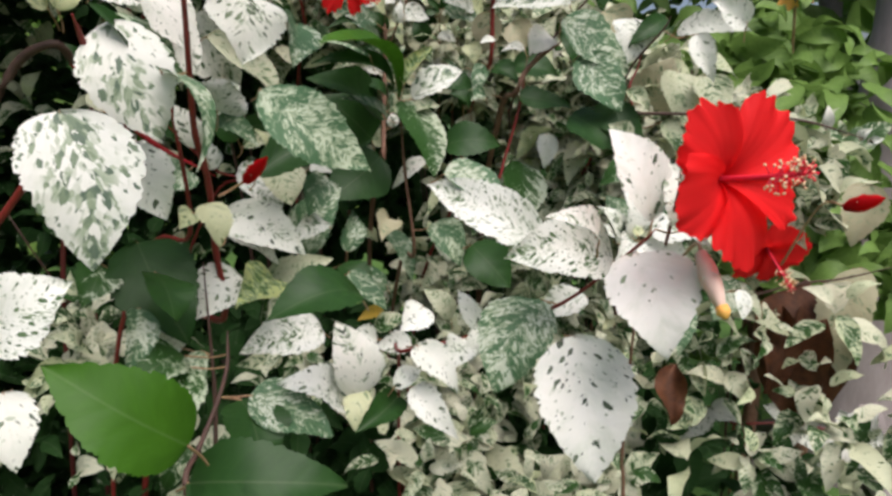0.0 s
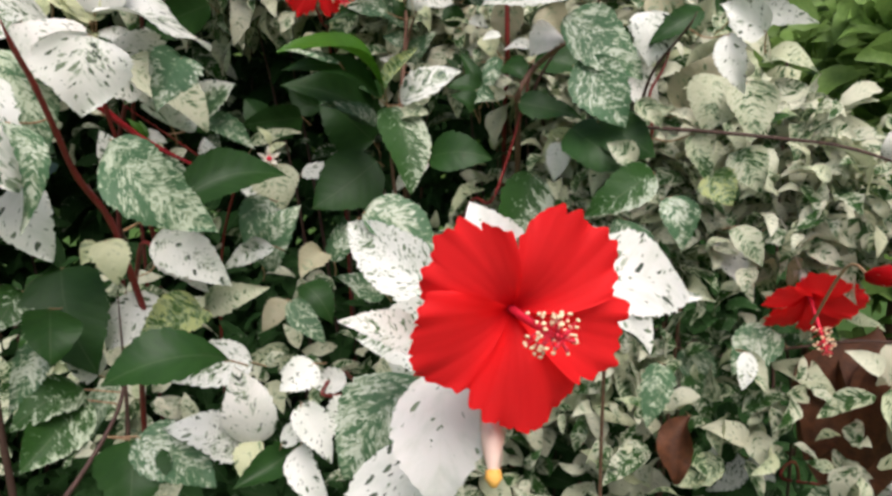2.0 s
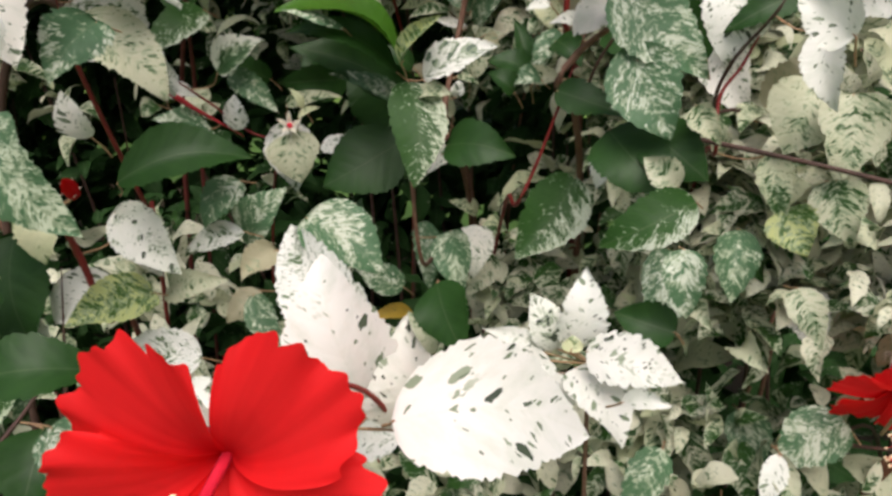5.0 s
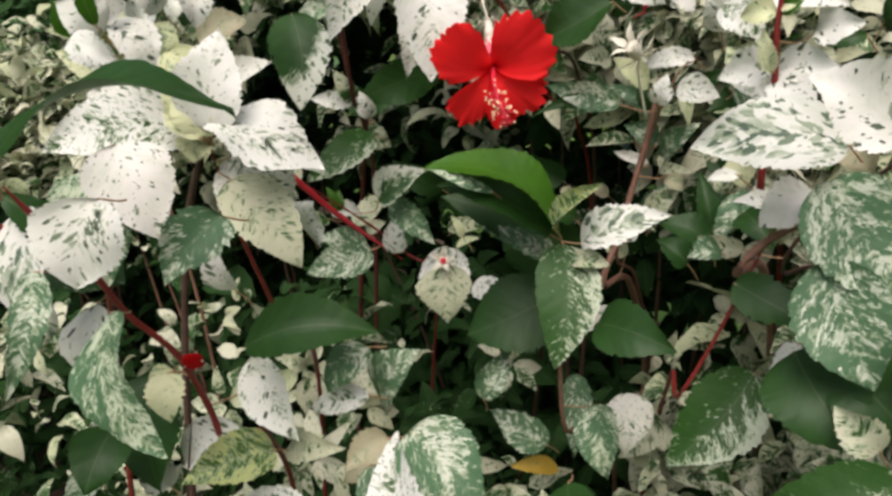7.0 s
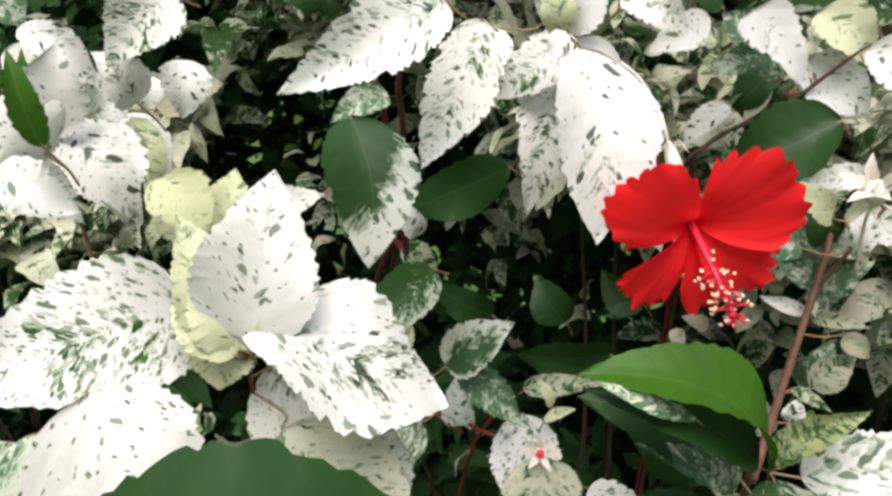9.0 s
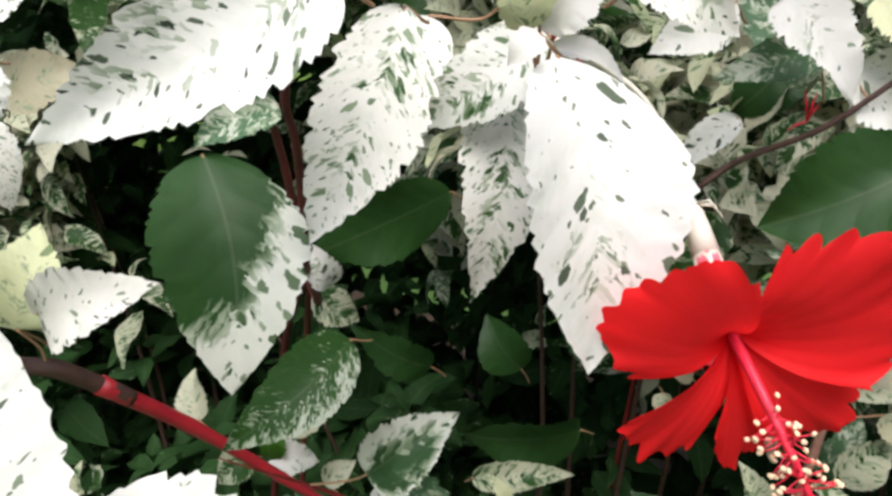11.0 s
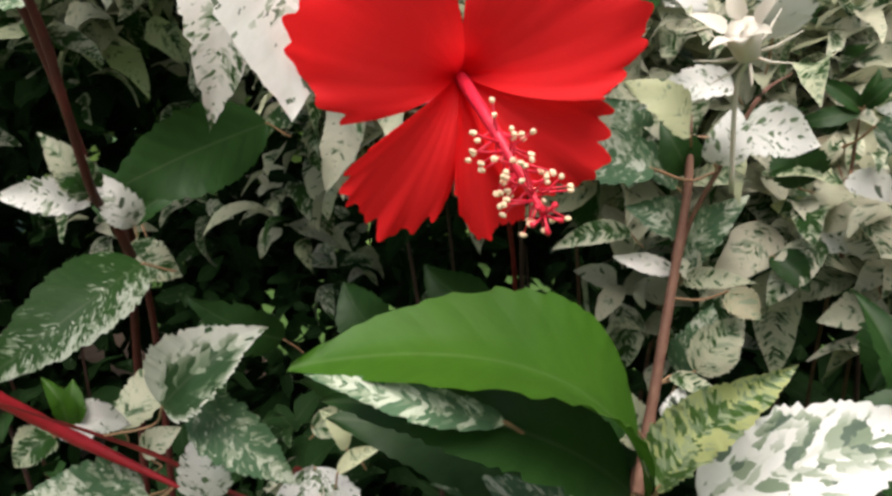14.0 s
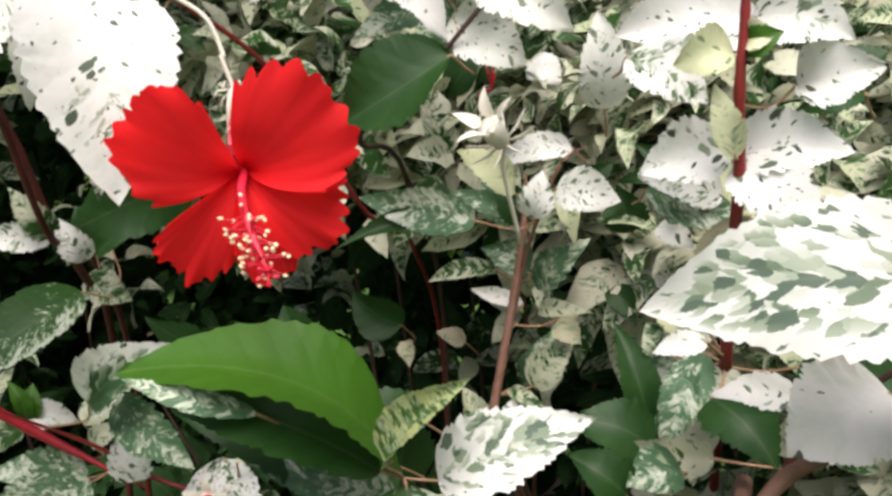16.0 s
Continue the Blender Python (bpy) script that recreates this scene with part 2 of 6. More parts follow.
LEAF_LAWN = leaf_material("green_foliage_blade", 1.2, 1.4, island=True, spots=0.0, green=(0.24, 0.37, 0.09), dark=(0.07, 0.15, 0.03), through=0.35)
STEM_RED = plain_material("red_stem_bark", (0.10, 0.010, 0.010), (0.26, 0.026, 0.022), 60, 0.45)
STEM_CRIMSON = plain_material("crimson_stem_bark", (0.22, 0.008, 0.014), (0.42, 0.020, 0.030), 60, 0.4)
STEM_MAROON = plain_material("maroon_stem_bark", (0.045, 0.010, 0.009), (0.13, 0.022, 0.018), 70, 0.55, 0.5)
STEM_BROWN = plain_material("brown_stem_bark", (0.11, 0.045, 0.03), (0.24, 0.13, 0.085), 120, 0.65, 0.6)
STEM_DARK = plain_material("dark_stem_bark", (0.035, 0.018, 0.014), (0.09, 0.045, 0.032), 120, 0.65, 0.6)
PETIOLE = plain_material("petiole_skin", (0.26, 0.12, 0.07), (0.40, 0.28, 0.15), 150, 0.5)


def petal_material():
    """Red petal skin: deeper towards the claw, with fine veins that fan out to the rim."""
    mat, nt, bsdf, out = material("red_petal")
    uv = nt.nodes.new("ShaderNodeUVMap")
    uv.uv_map = "UVMap"
    fan = nt.nodes.new("ShaderNodeMapping")
    fan.inputs["Scale"].default_value = (1.0, 0.12, 1.0)
    nt.links.new(uv.outputs[0], fan.inputs[0])
    vein = node(nt, "ShaderNodeTexNoise", Scale=16.0, Detail=4.0, Roughness=0.6)
    nt.links.new(fan.outputs[0], vein.inputs["Vector"])
    blush = node(nt, "ShaderNodeTexNoise", Scale=2.2, Detail=3.0)
    nt.links.new(uv.outputs[0], blush.inputs["Vector"])
    sep = nt.nodes.new("ShaderNodeSeparateXYZ")
    nt.links.new(uv.outputs[0], sep.inputs[0])
    c = mix_color(nt, blush.outputs["Fac"], (0.97, 0.028, 0.028), (0.94, 0.016, 0.020))
    c = mix_color(nt, math_node(nt, "MULTIPLY_ADD", vein.outputs["Fac"], 0.5, -0.15, clamp=True), c, (0.78, 0.004, 0.008))
    claw = math_node(nt, "MULTIPLY_ADD", sep.outputs[1], -3.4, 1.15, clamp=True)
    c = mix_color(nt, math_node(nt, "MULTIPLY", claw, 0.8), c, (0.50, 0.002, 0.006))
    nt.links.new(c, bsdf.inputs["Base Color"])
    bsdf.inputs["Roughness"].default_value = 0.62
    bsdf.inputs["Specular IOR Level"].default_value = 0.2
    bump = node(nt, "ShaderNodeBump", Strength=0.07, Distance=0.0008)
    nt.links.new(vein.outputs["Fac"], bump.inputs["Height"])
    nt.links.new(bump.outputs[0], bsdf.inputs["Normal"])
    glow = nt.nodes.new("ShaderNodeBsdfTranslucent")
    nt.links.new(c, glow.inputs["Color"])
    both = nt.nodes.new("ShaderNodeMixShader")
    both.inputs[0].default_value = 0.55
    nt.links.new(bsdf.outputs[0], both.inputs[1])
    nt.links.new(glow.outputs[0], both.inputs[2])
    nt.links.new(both.outputs[0], out.inputs["Surface"])
    return mat


PETAL = petal_material()
PETAL_BACK = plain_material("pink_petal_base", (0.78, 0.05, 0.09), (0.88, 0.22, 0.28), 160, 0.4, 0.1, 0.2)
COLUMN = plain_material("crimson_column", (0.55, 0.012, 0.035), (0.75, 0.03, 0.06), 200, 0.4)
ANTHER = plain_material("pollen_anther", (0.80, 0.55, 0.32), (0.85, 0.70, 0.48), 900, 0.8)
CALYX = plain_material("pale_calyx", (0.76, 0.70, 0.62), (0.70, 0.69, 0.54), 90, 0.5, 0.3, 0.2)
BARK = plain_material("tree_bark", (0.17, 0.14, 0.14), (0.36, 0.31, 0.31), 14, 0.85, 1.0, 0, (1, 1, 0.35))
SOIL = plain_material("garden_soil", (0.035, 0.024, 0.016), (0.10, 0.07, 0.045), 14, 0.9, 1.0)
GRASS = plain_material("lawn_grass", (0.03, 0.075, 0.014), (0.085, 0.17, 0.035), 5, 0.7, 0.6)


# ---- building blocks ----
def mesh_from(name, verts, faces, mats, uvs=None, smooth=True):
    me = bpy.data.meshes.new(name)
    me.from_pydata([tuple(v) for v in verts], [], faces)
    for m in mats:
        me.materials.append(m)
    if uvs is not None:
        idx = np.empty(len(me.loops), dtype=np.int32)
        me.loops.foreach_get("vertex_index", idx)
        rows = np.asarray(uvs, dtype=np.float32)[idx]
        for layer, first in (("UVMap", 0), ("Shape", 2)):
            me.uv_layers.new(name=layer).data.foreach_set("uv", np.ascontiguousarray(rows[:, first:first + 2]).ravel())
    if smooth:
        me.polygons.foreach_set("use_smooth", [True] * len(me.polygons))
    me.update()
    return me


def part(name, me, parent, label=""):
    ob = new(name, me)
    ob.parent = parent
    return tagged(ob, label)


def blade(length, width, arch=0.1, fold=0.25, wave=0.03, teeth=13, depth=0.12, seed=0, rows=40, across=3, belly=0.34, twist=0.0, droop=0.0):
    """A toothed ovate blade along +y, chord from (0,0,0) to (0,length,0), normal +z; returns verts, faces and, for each vert, its place in decimetres and as shares of half width and length."""
    rng = random.Random(seed)
    ph, ph2, skew = rng.uniform(0, 6.28), rng.uniform(0, 6.28), rng.uniform(-0.07, 0.07)
    verts, uvs, faces = [], [], []
    cols = 2 * across + 1
    tip = 1.0
    e = tip * belly / (1 - belly)
    top = (belly ** e) * ((1 - belly) ** tip)
    for i in range(rows + 1):
        s = i / rows
        w = (s ** e) * ((1 - s) ** tip) / top * width / 2
        saw = (s * teeth + 0.45 * math.sin(5.3 * s * teeth / 3 + ph) + 0.2 * math.sin(11 * s + ph2)) % 1.0
        jag = 1.0 - depth * (1.0 - saw) * (1.0 if s > 0.12 else 0.0) * (0.55 + 0.9 * abs(math.sin(2.7 * i + ph)))
        turn = twist * (s - 0.4)
        ct, st = math.cos(turn), math.sin(turn)
        for k in range(cols):
            u = (k - across) / across
            edge = w * (jag if abs(u) > 0.99 else 1.0)
            push = (saw - 0.5) * depth * 0.35 * length / max(teeth, 1) * 4 if abs(u) > 0.99 and 0.12 < s < 0.97 else 0.0
            x = u * edge
            y = s * length + push
            z = fold * abs(u) ** 1.15 * w
            z += wave * width * (abs(u) ** 2) * math.sin(9 * s + ph + (1.3 if u > 0 else 0)) + 0.4 * wave * width * math.sin(5 * s + ph2) * u
            x, z = x * ct - z * st + skew * length * math.sin(math.pi * s), x * st + z * ct
            z += arch * 4 * s * (1 - s) * length - droop * length * s ** 3
            verts.append((x, y, z))
            uvs.append((u * w * 10, s * length * 10, u, s))
    for i in range(rows):
        for k in range(cols - 1):
            a = i * cols + k
            faces.append((a, a + 1, a + cols + 1, a + cols))
    return verts, faces, uvs


def tube(points, radii, sides=7):
    """A tapered tube along points; returns verts, faces."""
    pts = [Vector(p) for p in points]
    verts, faces = [], []
    ref = Vector((0.31, 0.17, 0.93))
    for i, p in enumerate(pts):
        d = (pts[min(i + 1, len(pts) - 1)] - pts[max(i - 1, 0)]).normalized()
        a = d.cross(ref if abs(d.dot(ref)) < 0.95 else Vector((1, 0, 0))).normalized()
        b = d.cross(a)
        for k in range(sides):
            t = 2 * math.pi * k / sides
            verts.append(p + (a * math.cos(t) + b * math.sin(t)) * radii[i])
    for i in range(len(pts) - 1):
        for k in range(sides):
            a, b = i * sides + k, i * sides + (k + 1) % sides
            faces.append((a, b, b + sides, a + sides))
    faces.append(tuple(range(sides))[::-1])
    faces.append(tuple(range((len(pts) - 1) * sides, len(pts) * sides)))
    return verts, faces


def smooth_line(points, steps=6):
    """Catmull-Rom through the points."""
    p = [Vector(q) for q in points]
    p = [2 * p[0] - p[1], *p, 2 * p[-1] - p[-2]]
    out = []
    for i in range(1, len(p) - 2):
        for j in range(steps):
            t = j / steps
            a, b, c, d = p[i - 1 : i + 3]
            out.append(0.5 * ((2 * b) + (c - a) * t + (2 * a - 5 * b + 4 * c - d) * t * t + (3 * b - a - 3 * c + d) * t ** 3))
    out.append(p[-2])
    return out


def axes(y, n):
    """Columns of a turn whose y runs along y and whose z leans to n."""
    y = Vector(y).normalized()
    x = y.cross(Vector(n)).normalized()
    return Matrix((x, y, x.cross(y))).transposed()


BRANCHES = {}
STEM_WORD = {STEM_MAROON: "dark maroon-stemmed", STEM_CRIMSON: "bright red-stemmed", STEM_RED: "red-stemmed", STEM_BROWN: "brown-stemmed", STEM_DARK: "thin dark-stemmed"}
LEAF_WORD = {"l": "plain lime green leaf", "g": "plain dark green leaf", "d": "dry brown hanging leaf", "y": "yellowed leaf", "v": "almost white leaf", "u": "plain white leaf", "c": "pale yellow-green leaf", "o": "grey-green mottled leaf"}


def branch(key, points, thick, mat=STEM_RED, label="", woody=()):
    """A leafy hibiscus branch: its stem; leaves are added to it."""
    top = tagged(new("hibiscus_branch"), label or STEM_WORD[mat] + " hibiscus branch with white and green variegated leaves", "branch", "branches of the variegated hibiscus hedge")
    line = smooth_line(points)
    top.location = line[0]
    knots = [thick * (1.12 if i % 6 == 0 else 1.0) * (1 - 0.55 * i / len(line)) * min(1.0, 0.3 + 0.14 * (len(line) - 1 - i)) for i in range(len(line))]
    v, f = tube([p - line[0] for p in line], knots, 8)
    part("stem", mesh_from("stem", v, f, [mat]), top)
    if woody:
        low = smooth_line(list(woody) + [line[0], line[2]])
        v, f = tube([p - line[0] for p in low], [thick * 0.95] * len(low), 8)
        part("woody_base", mesh_from("woody_base", v, f, [STEM_DARK]), top, "dark woody base of the stem")
    BRANCHES[key] = (top, line)
    return top


LEAF_SEED = [100]


def leaf(key, kind, base, tip, normal, width, arch=0.1, fold=0.18, depth=0.13, belly=0.36, petiole=True, teeth=16):
    """One leaf of a branch, from its base to its tip, with a petiole that reaches the stem."""
    top, line = BRANCHES[key]
    LEAF_SEED[0] += 1
    base, tip = Vector(base), Vector(tip)
    rng = random.Random(LEAF_SEED[0])
    small = min(1.0, max(0.0, (0.062 - width) / 0.03))
    arch, fold = arch + rng.uniform(-0.05, 0.05 + 0.07 * small), fold + rng.uniform(-0.1, 0.16 + 0.25 * small)
    if width > 0.04:
        depth, teeth = 0.085, 21
    v, f, uv = blade((tip - base).length, width, arch, fold, rng.uniform(0.03, 0.07), teeth, depth, LEAF_SEED[0], rows=56, belly=belly + rng.uniform(-0.03, 0.06), twist=rng.uniform(-0.9, 0.9) * small, droop=rng.uniform(0, 0.16) * small) if kind != "d" else blade((tip - base).length, width * 0.8, 0.12, fold + 0.3, 0.22, 4, 0.05, LEAF_SEED[0], belly=0.5, twist=0.8, droop=0.1)
    ob = part("leaf", mesh_from("leaf", v, f, [LEAF[kind]], uv), top, LEAF_WORD.get(kind, ""))
    ob.matrix_basis = Matrix.Translation(base - top.location) @ axes(tip - base, normal).to_4x4()
    if petiole:
        near = min(line, key=lambda p: (p - base).length + 0.6 * max(0, p.z - base.z))
        turn = ob.matrix_basis.inverted()
        gap = (near - base).length
        if gap > 0.04:
            near = base - (tip - base).normalized() * 0.008 + Vector((-0.004, 0.014, -0.012))
            gap = 0.02
        sag = (near + base) / 2 + Vector((0, 0.45, -0.25)) * gap * (0.3 if gap < 0.03 else 0.6)
        path = [turn @ (p - top.location) for p in smooth_line([near, sag, base], 5)]
        path.append(Vector((0, 0.004, 0)))
        thick = 0.0007
        v, f = tube(path, [thick] * (len(path) - 1) + [0.0007], 5)
        part("petiole", mesh_from("petiole", v, f, [PETIOLE if gap < 0.05 else STEM_BROWN]), ob)
    return ob


def petal_mesh(size, seed, lobes=7, reflex=0.0, ruffle=1.0, half=47):
    """A broad ruffled petal along +y: scalloped rim with notches of uneven depth, pleats that fan out from the claw."""
    rng = random.Random(seed)
    rows, cols = 22, 72
    ph, ph2, ph3, ph4 = (rng.uniform(0, 6.28) for _ in range(4))
    bite = [rng.uniform(0.35, 1.0) for _ in range(24)]
    verts, faces, uvs = [], [], []
    prof = [(0.0, 0.0)]
    for i in range(rows):
        s = (i + 0.5) / rows
        tilt = radians(54 - 44 * min(1, s * 1.7) - (18 + 40 * reflex) * max(0, s - 0.5) / 0.5)
        prof.append((prof[-1][0] + math.cos(tilt) / rows, prof[-1][1] + math.sin(tilt) / rows))
    for i in range(rows + 1):
        s = i / rows
        for k in range(cols + 1):
            u = 2 * k / cols - 1
            q = lobes * 0.62 * (u + 1) + 0.35 * math.sin(3.1 * u + ph) + 0.5
            tooth = abs(math.sin(math.pi * q)) ** 0.6 - 0.75
            edge = (0.105 * bite[int(q) % 24] * tooth + 0.022 * math.sin(31 * u + ph2) + 0.03 * math.sin(7 * u + ph3)) * s ** 5
            rim = 1.03 - 0.31 * abs(u) ** 2.5 + edge
            r, z = prof[i][0] * rim, prof[i][1]
            ang = u * radians(half) * (1.4 - 0.4 * s ** 0.7)
            wav = ruffle * s * s * (0.035 * math.sin(4 * u + ph) + (0.026 * math.sin(10 * u + ph3) + 0.014 * math.sin(19 * u + ph4)) * s ** 5) + 0.09 * u * s
            wav += 0.002 * math.sin(26 * u + ph2) * s
            verts.append((r * size * math.sin(ang), r * size * math.cos(ang), (z + wav) * size))
            uvs.append((u, s, u, s))
    for i in range(rows):
        for k in range(cols):
            a = i * (cols + 1) + k
            faces.append((a, a + 1, a + cols + 2, a + cols + 1))
    return mesh_from("petal", verts, faces, [PETAL], uvs)


def anther_mesh():
    bm = bmesh.new()
    bmesh.ops.create_icosphere(bm, subdivisions=1, radius=0.00092, matrix=Matrix.Diagonal((1.25, 1.0, 0.8, 1)))
    me = bpy.data.meshes.new("anther")
    bm.to_mesh(me)
    bm.free()
    me.materials.append(ANTHER)
    return me


ANTHER_MESH = anther_mesh()


def flower(label, throat, face, up, size, seed, stalk=(), spread=(0, 72, 144, 216, 288), column=1.35, bow=(0.0, 0.0), anthers=58, reflex=0.0, calyx=True, half=(47, 47, 47, 47, 47), long=(1, 1, 1, 1, 1), neck=None, stalk_mat=None):
    """A red hibiscus bloom: local +z is the way it faces, local y the first petal's way."""
    rng = random.Random(seed)
    top = tagged(new("hibiscus_flower"), label, "flower", "red hibiscus flowers")
    z = Vector(face).normalized()
    x = Vector(up).cross(z).normalized()
    top.matrix_world = Matrix.Translation(throat) @ Matrix((x, z.cross(x), z)).transposed().to_4x4()
    for i, a in enumerate(spread):
        ob = part("petal", petal_mesh(size * long[i], seed * 10 + i, rng.choice((5, 6, 7)), reflex, 1.0, half[i]), top)
        ob.matrix_basis = pose(0, 0, 0.0006 * i, 0, 0, a)
    L = size * column
    line = smooth_line([(0, 0, -0.004), (bow[0] * 0.15 * L, bow[1] * 0.15 * L, L * 0.4), (bow[0] * 0.5 * L, bow[1] * 0.5 * L, L * 0.75), (bow[0] * L, bow[1] * L, L)], 6)
    v, f = tube(line, [0.0021 - 0.0011 * i / (len(line) - 1) for i in range(len(line))], 8)
    col = part("staminal_column", mesh_from("staminal_column", v, f, [COLUMN]), top, "crimson column with pale pollen tips")
    n = len(line) - 1
    fv, ff = [], []
    for i in range(anthers):
        s = rng.uniform(0.52, 0.95)
        c = line[min(n, int(s * n))].lerp(line[min(n, int(s * n) + 1)], s * n % 1)
        a, out = rng.uniform(0, 6.283), rng.uniform(0.0045, 0.0100)
        tip = c + Vector((math.cos(a), math.sin(a), rng.uniform(0.0, 0.6))) * out
        v, f = tube([c, (c + tip) / 2 + Vector((0, 0, 0.0006)), tip], [0.0003, 0.00028, 0.00025], 4)
        ff += [tuple(j + len(fv) for j in q) for q in f]
        fv += v
        ob = part("anther", ANTHER_MESH, col)
        ob.matrix_basis = Matrix.Translation(tip) @ pose(0, 0, 0, rng.uniform(0, 180), rng.uniform(0, 180), 0)
    part("filament_tuft", mesh_from("filament_tuft", fv, ff, [COLUMN]), col)
    for k in range(5):
        a = 2 * math.pi * k / 5
        e = line[-1] + Vector((math.cos(a) * 0.004, math.sin(a) * 0.004, 0.003))
        v, f = tube([line[-1], (line[-1] + e) / 2 + Vector((0, 0, 0.0008)), e, e + Vector((0, 0, 0.0006))], [0.0004, 0.0004, 0.0009, 0.0004], 5)
        part("stigma_lobe", mesh_from("stigma_lobe", v, f, [COLUMN]), col)
    inv = top.matrix_world.inverted()
    end = inv @ Vector(neck) if neck else Vector((0, 0, -0.024))
    gap = -end.length
    turn = axes(end.orthogonal(), -end).to_4x4()
    v, f = tube([end * 0.66, end * 0.45, end * 0.2, (0, 0, 0.001), (0, 0, 0.007)], [0.0036, 0.0045, 0.0056, 0.0080, 0.0122], 14)
    part("petal_tube", mesh_from("petal_tube", v, f[:-1], [PETAL_BACK]), top, "pink base of the petals")
    v, f = tube([(0, 0, gap), (0, 0, gap * 0.9), (0, 0, gap * 0.74), (0, 0, gap * 0.56)], [0.0017, 0.0032, 0.0040, 0.0046], 10)
    cal = part("calyx", mesh_from("calyx", v, f, [CALYX]), top, "pale cream calyx")
    cal.matrix_basis = turn
    for k in range(5):
        v, f, uv = blade(0.011, 0.006, 0.12, 0.2, 0, 1, 0, k, rows=8, across=2)
        ob = part("calyx_tooth", mesh_from("calyx_tooth", v, f, [CALYX], uv), cal)
        ob.matrix_basis = pose(0, 0, 0, 0, 0, 72 * k) @ pose(0, 0.0044, gap * 0.58, 76, 0, 0)
    for k in range(7):
        v, f = tube([(0, 0.002, 0), (0, 0.007, 0.001), (0, 0.009, 0.006)], [0.0007, 0.0006, 0.0002], 4)
        ob = part("bract", mesh_from("bract", v, f, [CALYX]), cal)
        ob.matrix_basis = pose(0, 0, gap * 0.95, 0, 0, 51.4 * k)
    if stalk:
        line = smooth_line([end * 0.97] + [inv @ Vector(p) for p in stalk], 6)
        v, f = tube(line, [0.0010 + 0.0003 * i / len(line) for i in range(len(line))], 6)
        part("flower_stalk", mesh_from("flower_stalk", v, f, [stalk_mat or CALYX]), top)
    return top


def single_leaves(places, mat, lengths, seed, parent):
    """Leaves of the hedge's face, each an object of its own on a few shared meshes."""
    rng = random.Random(seed)
    shapes = []
    for i in range(14):
        v, f, u = blade(1.0, rng.uniform(0.42, 0.66), rng.uniform(-0.02, 0.2), rng.uniform(0.1, 0.6), 0.07, 9, 0.16, i + 80, rows=20, across=2, belly=rng.uniform(0.34, 0.46), twist=rng.uniform(-1, 1), droop=rng.uniform(0, 0.25))
        shapes.append(mesh_from("hedge_leaf", v, f, [mat], [(a * 0.06, b * 0.06, c, d) for a, b, c, d in u]))
    for p, d, nrm, scale in places:
        ob = part("leaf", rng.choice(shapes), parent)
        ob.matrix_basis = Matrix.Translation(p) @ axes(d, nrm).to_4x4() @ Matrix.Diagonal((*[rng.uniform(*lengths) * scale] * 3, 1))


def scatter(name, places, mat, label, category, lengths=(0.03, 0.065), seed=1, parent=None, wide=(0.4, 0.64)):
    """Many small leaves in one mesh: each place is a point and the way its leaf hangs."""
    rng = random.Random(seed)
    tv, tf, tu = [], [], []
    for i in range(12):
        v, f, u = blade(1.0, rng.uniform(*wide), rng.uniform(-0.02, 0.2), rng.uniform(0.1, 0.6), 0.07, 7, 0.14, i + 50, rows=9, across=1, belly=rng.uniform(0.34, 0.46), twist=rng.uniform(-1, 1), droop=rng.uniform(0, 0.25))
        tv.append(np.array(v)), tf.append(np.array(f)), tu.append(np.array(u))
    V, F, U, n = [], [], [], 0
    for p, d, nrm, scale in places:
        k = rng.randrange(12)
        L = rng.uniform(*lengths) * scale
        m = np.array(axes(d, nrm))
        V.append(tv[k] * L @ m.T + np.array(p))
        U.append(tu[k] * np.array([L, L, 1, 1]))
        F.append(tf[k] + n)
        n += len(tv[k])
    me = mesh_from(name, np.concatenate(V).tolist(), np.concatenate(F).tolist(), [mat], np.concatenate(U))
    ob = new(name, me)
    if parent:
        ob.parent = parent
    return tagged(ob, label, category, "", "stuff")

# ---- ground and distance ----
def ground_sheet():
    bm = bmesh.new()
    n = 60
    for i in range(n + 1):
        for j in range(n + 1):
            a, b = (i / n * 2 - 1), (j / n * 2 - 1)
            x, y = 400 * a * abs(a) ** 2.5, 400 * b * abs(b) ** 2.5 + 1
            bm.verts.new((x, y, 0.03 * noise.noise((x * 1.3, y * 1.3, 0)) if abs(x) < 8 else 0.0))
    bm.verts.ensure_lookup_table()
    for i in range(n):
        for j in range(n):
            a = i * (n + 1) + j
            bm.faces.new([bm.verts[k] for k in (a, a + n + 1, a + n + 2, a + 1)])
    me = bpy.data.meshes.new("ground")
    bm.to_mesh(me)
    bm.free()
    me.materials.append(GRASS)
    return tagged(new("ground", me), "green lawn and soil under the hedge", "ground", "", "structure")


ground_sheet()


def soil_bed():
    """The dark planting bed that the hedge stands in."""
    bm = bmesh.new()
    n = 40
    for i in range(n + 1):
        for j in range(n + 1):
            x, y = -4.0 + 4.75 * i / n, 0.25 + 2.6 * j / n
            edge = min(i, j, n - i, n - j)
            bm.verts.new((x, y, (0.05 if edge > 2 else 0.018 * edge - 0.03) + 0.02 * noise.noise((x * 6, y * 6, 2))))
    bm.verts.ensure_lookup_table()
    for i in range(n):
        for j in range(n):
            a = i * (n + 1) + j
            bm.faces.new([bm.verts[k] for k in (a, a + n + 1, a + n + 2, a + 1)])
    me = bpy.data.meshes.new("soil_bed")
    bm.to_mesh(me)
    bm.free()
    me.materials.append(SOIL)
    return tagged(new("soil_bed", me), "dark damp soil bed under the hibiscus hedge", "soil", "", "structure")


soil_bed()


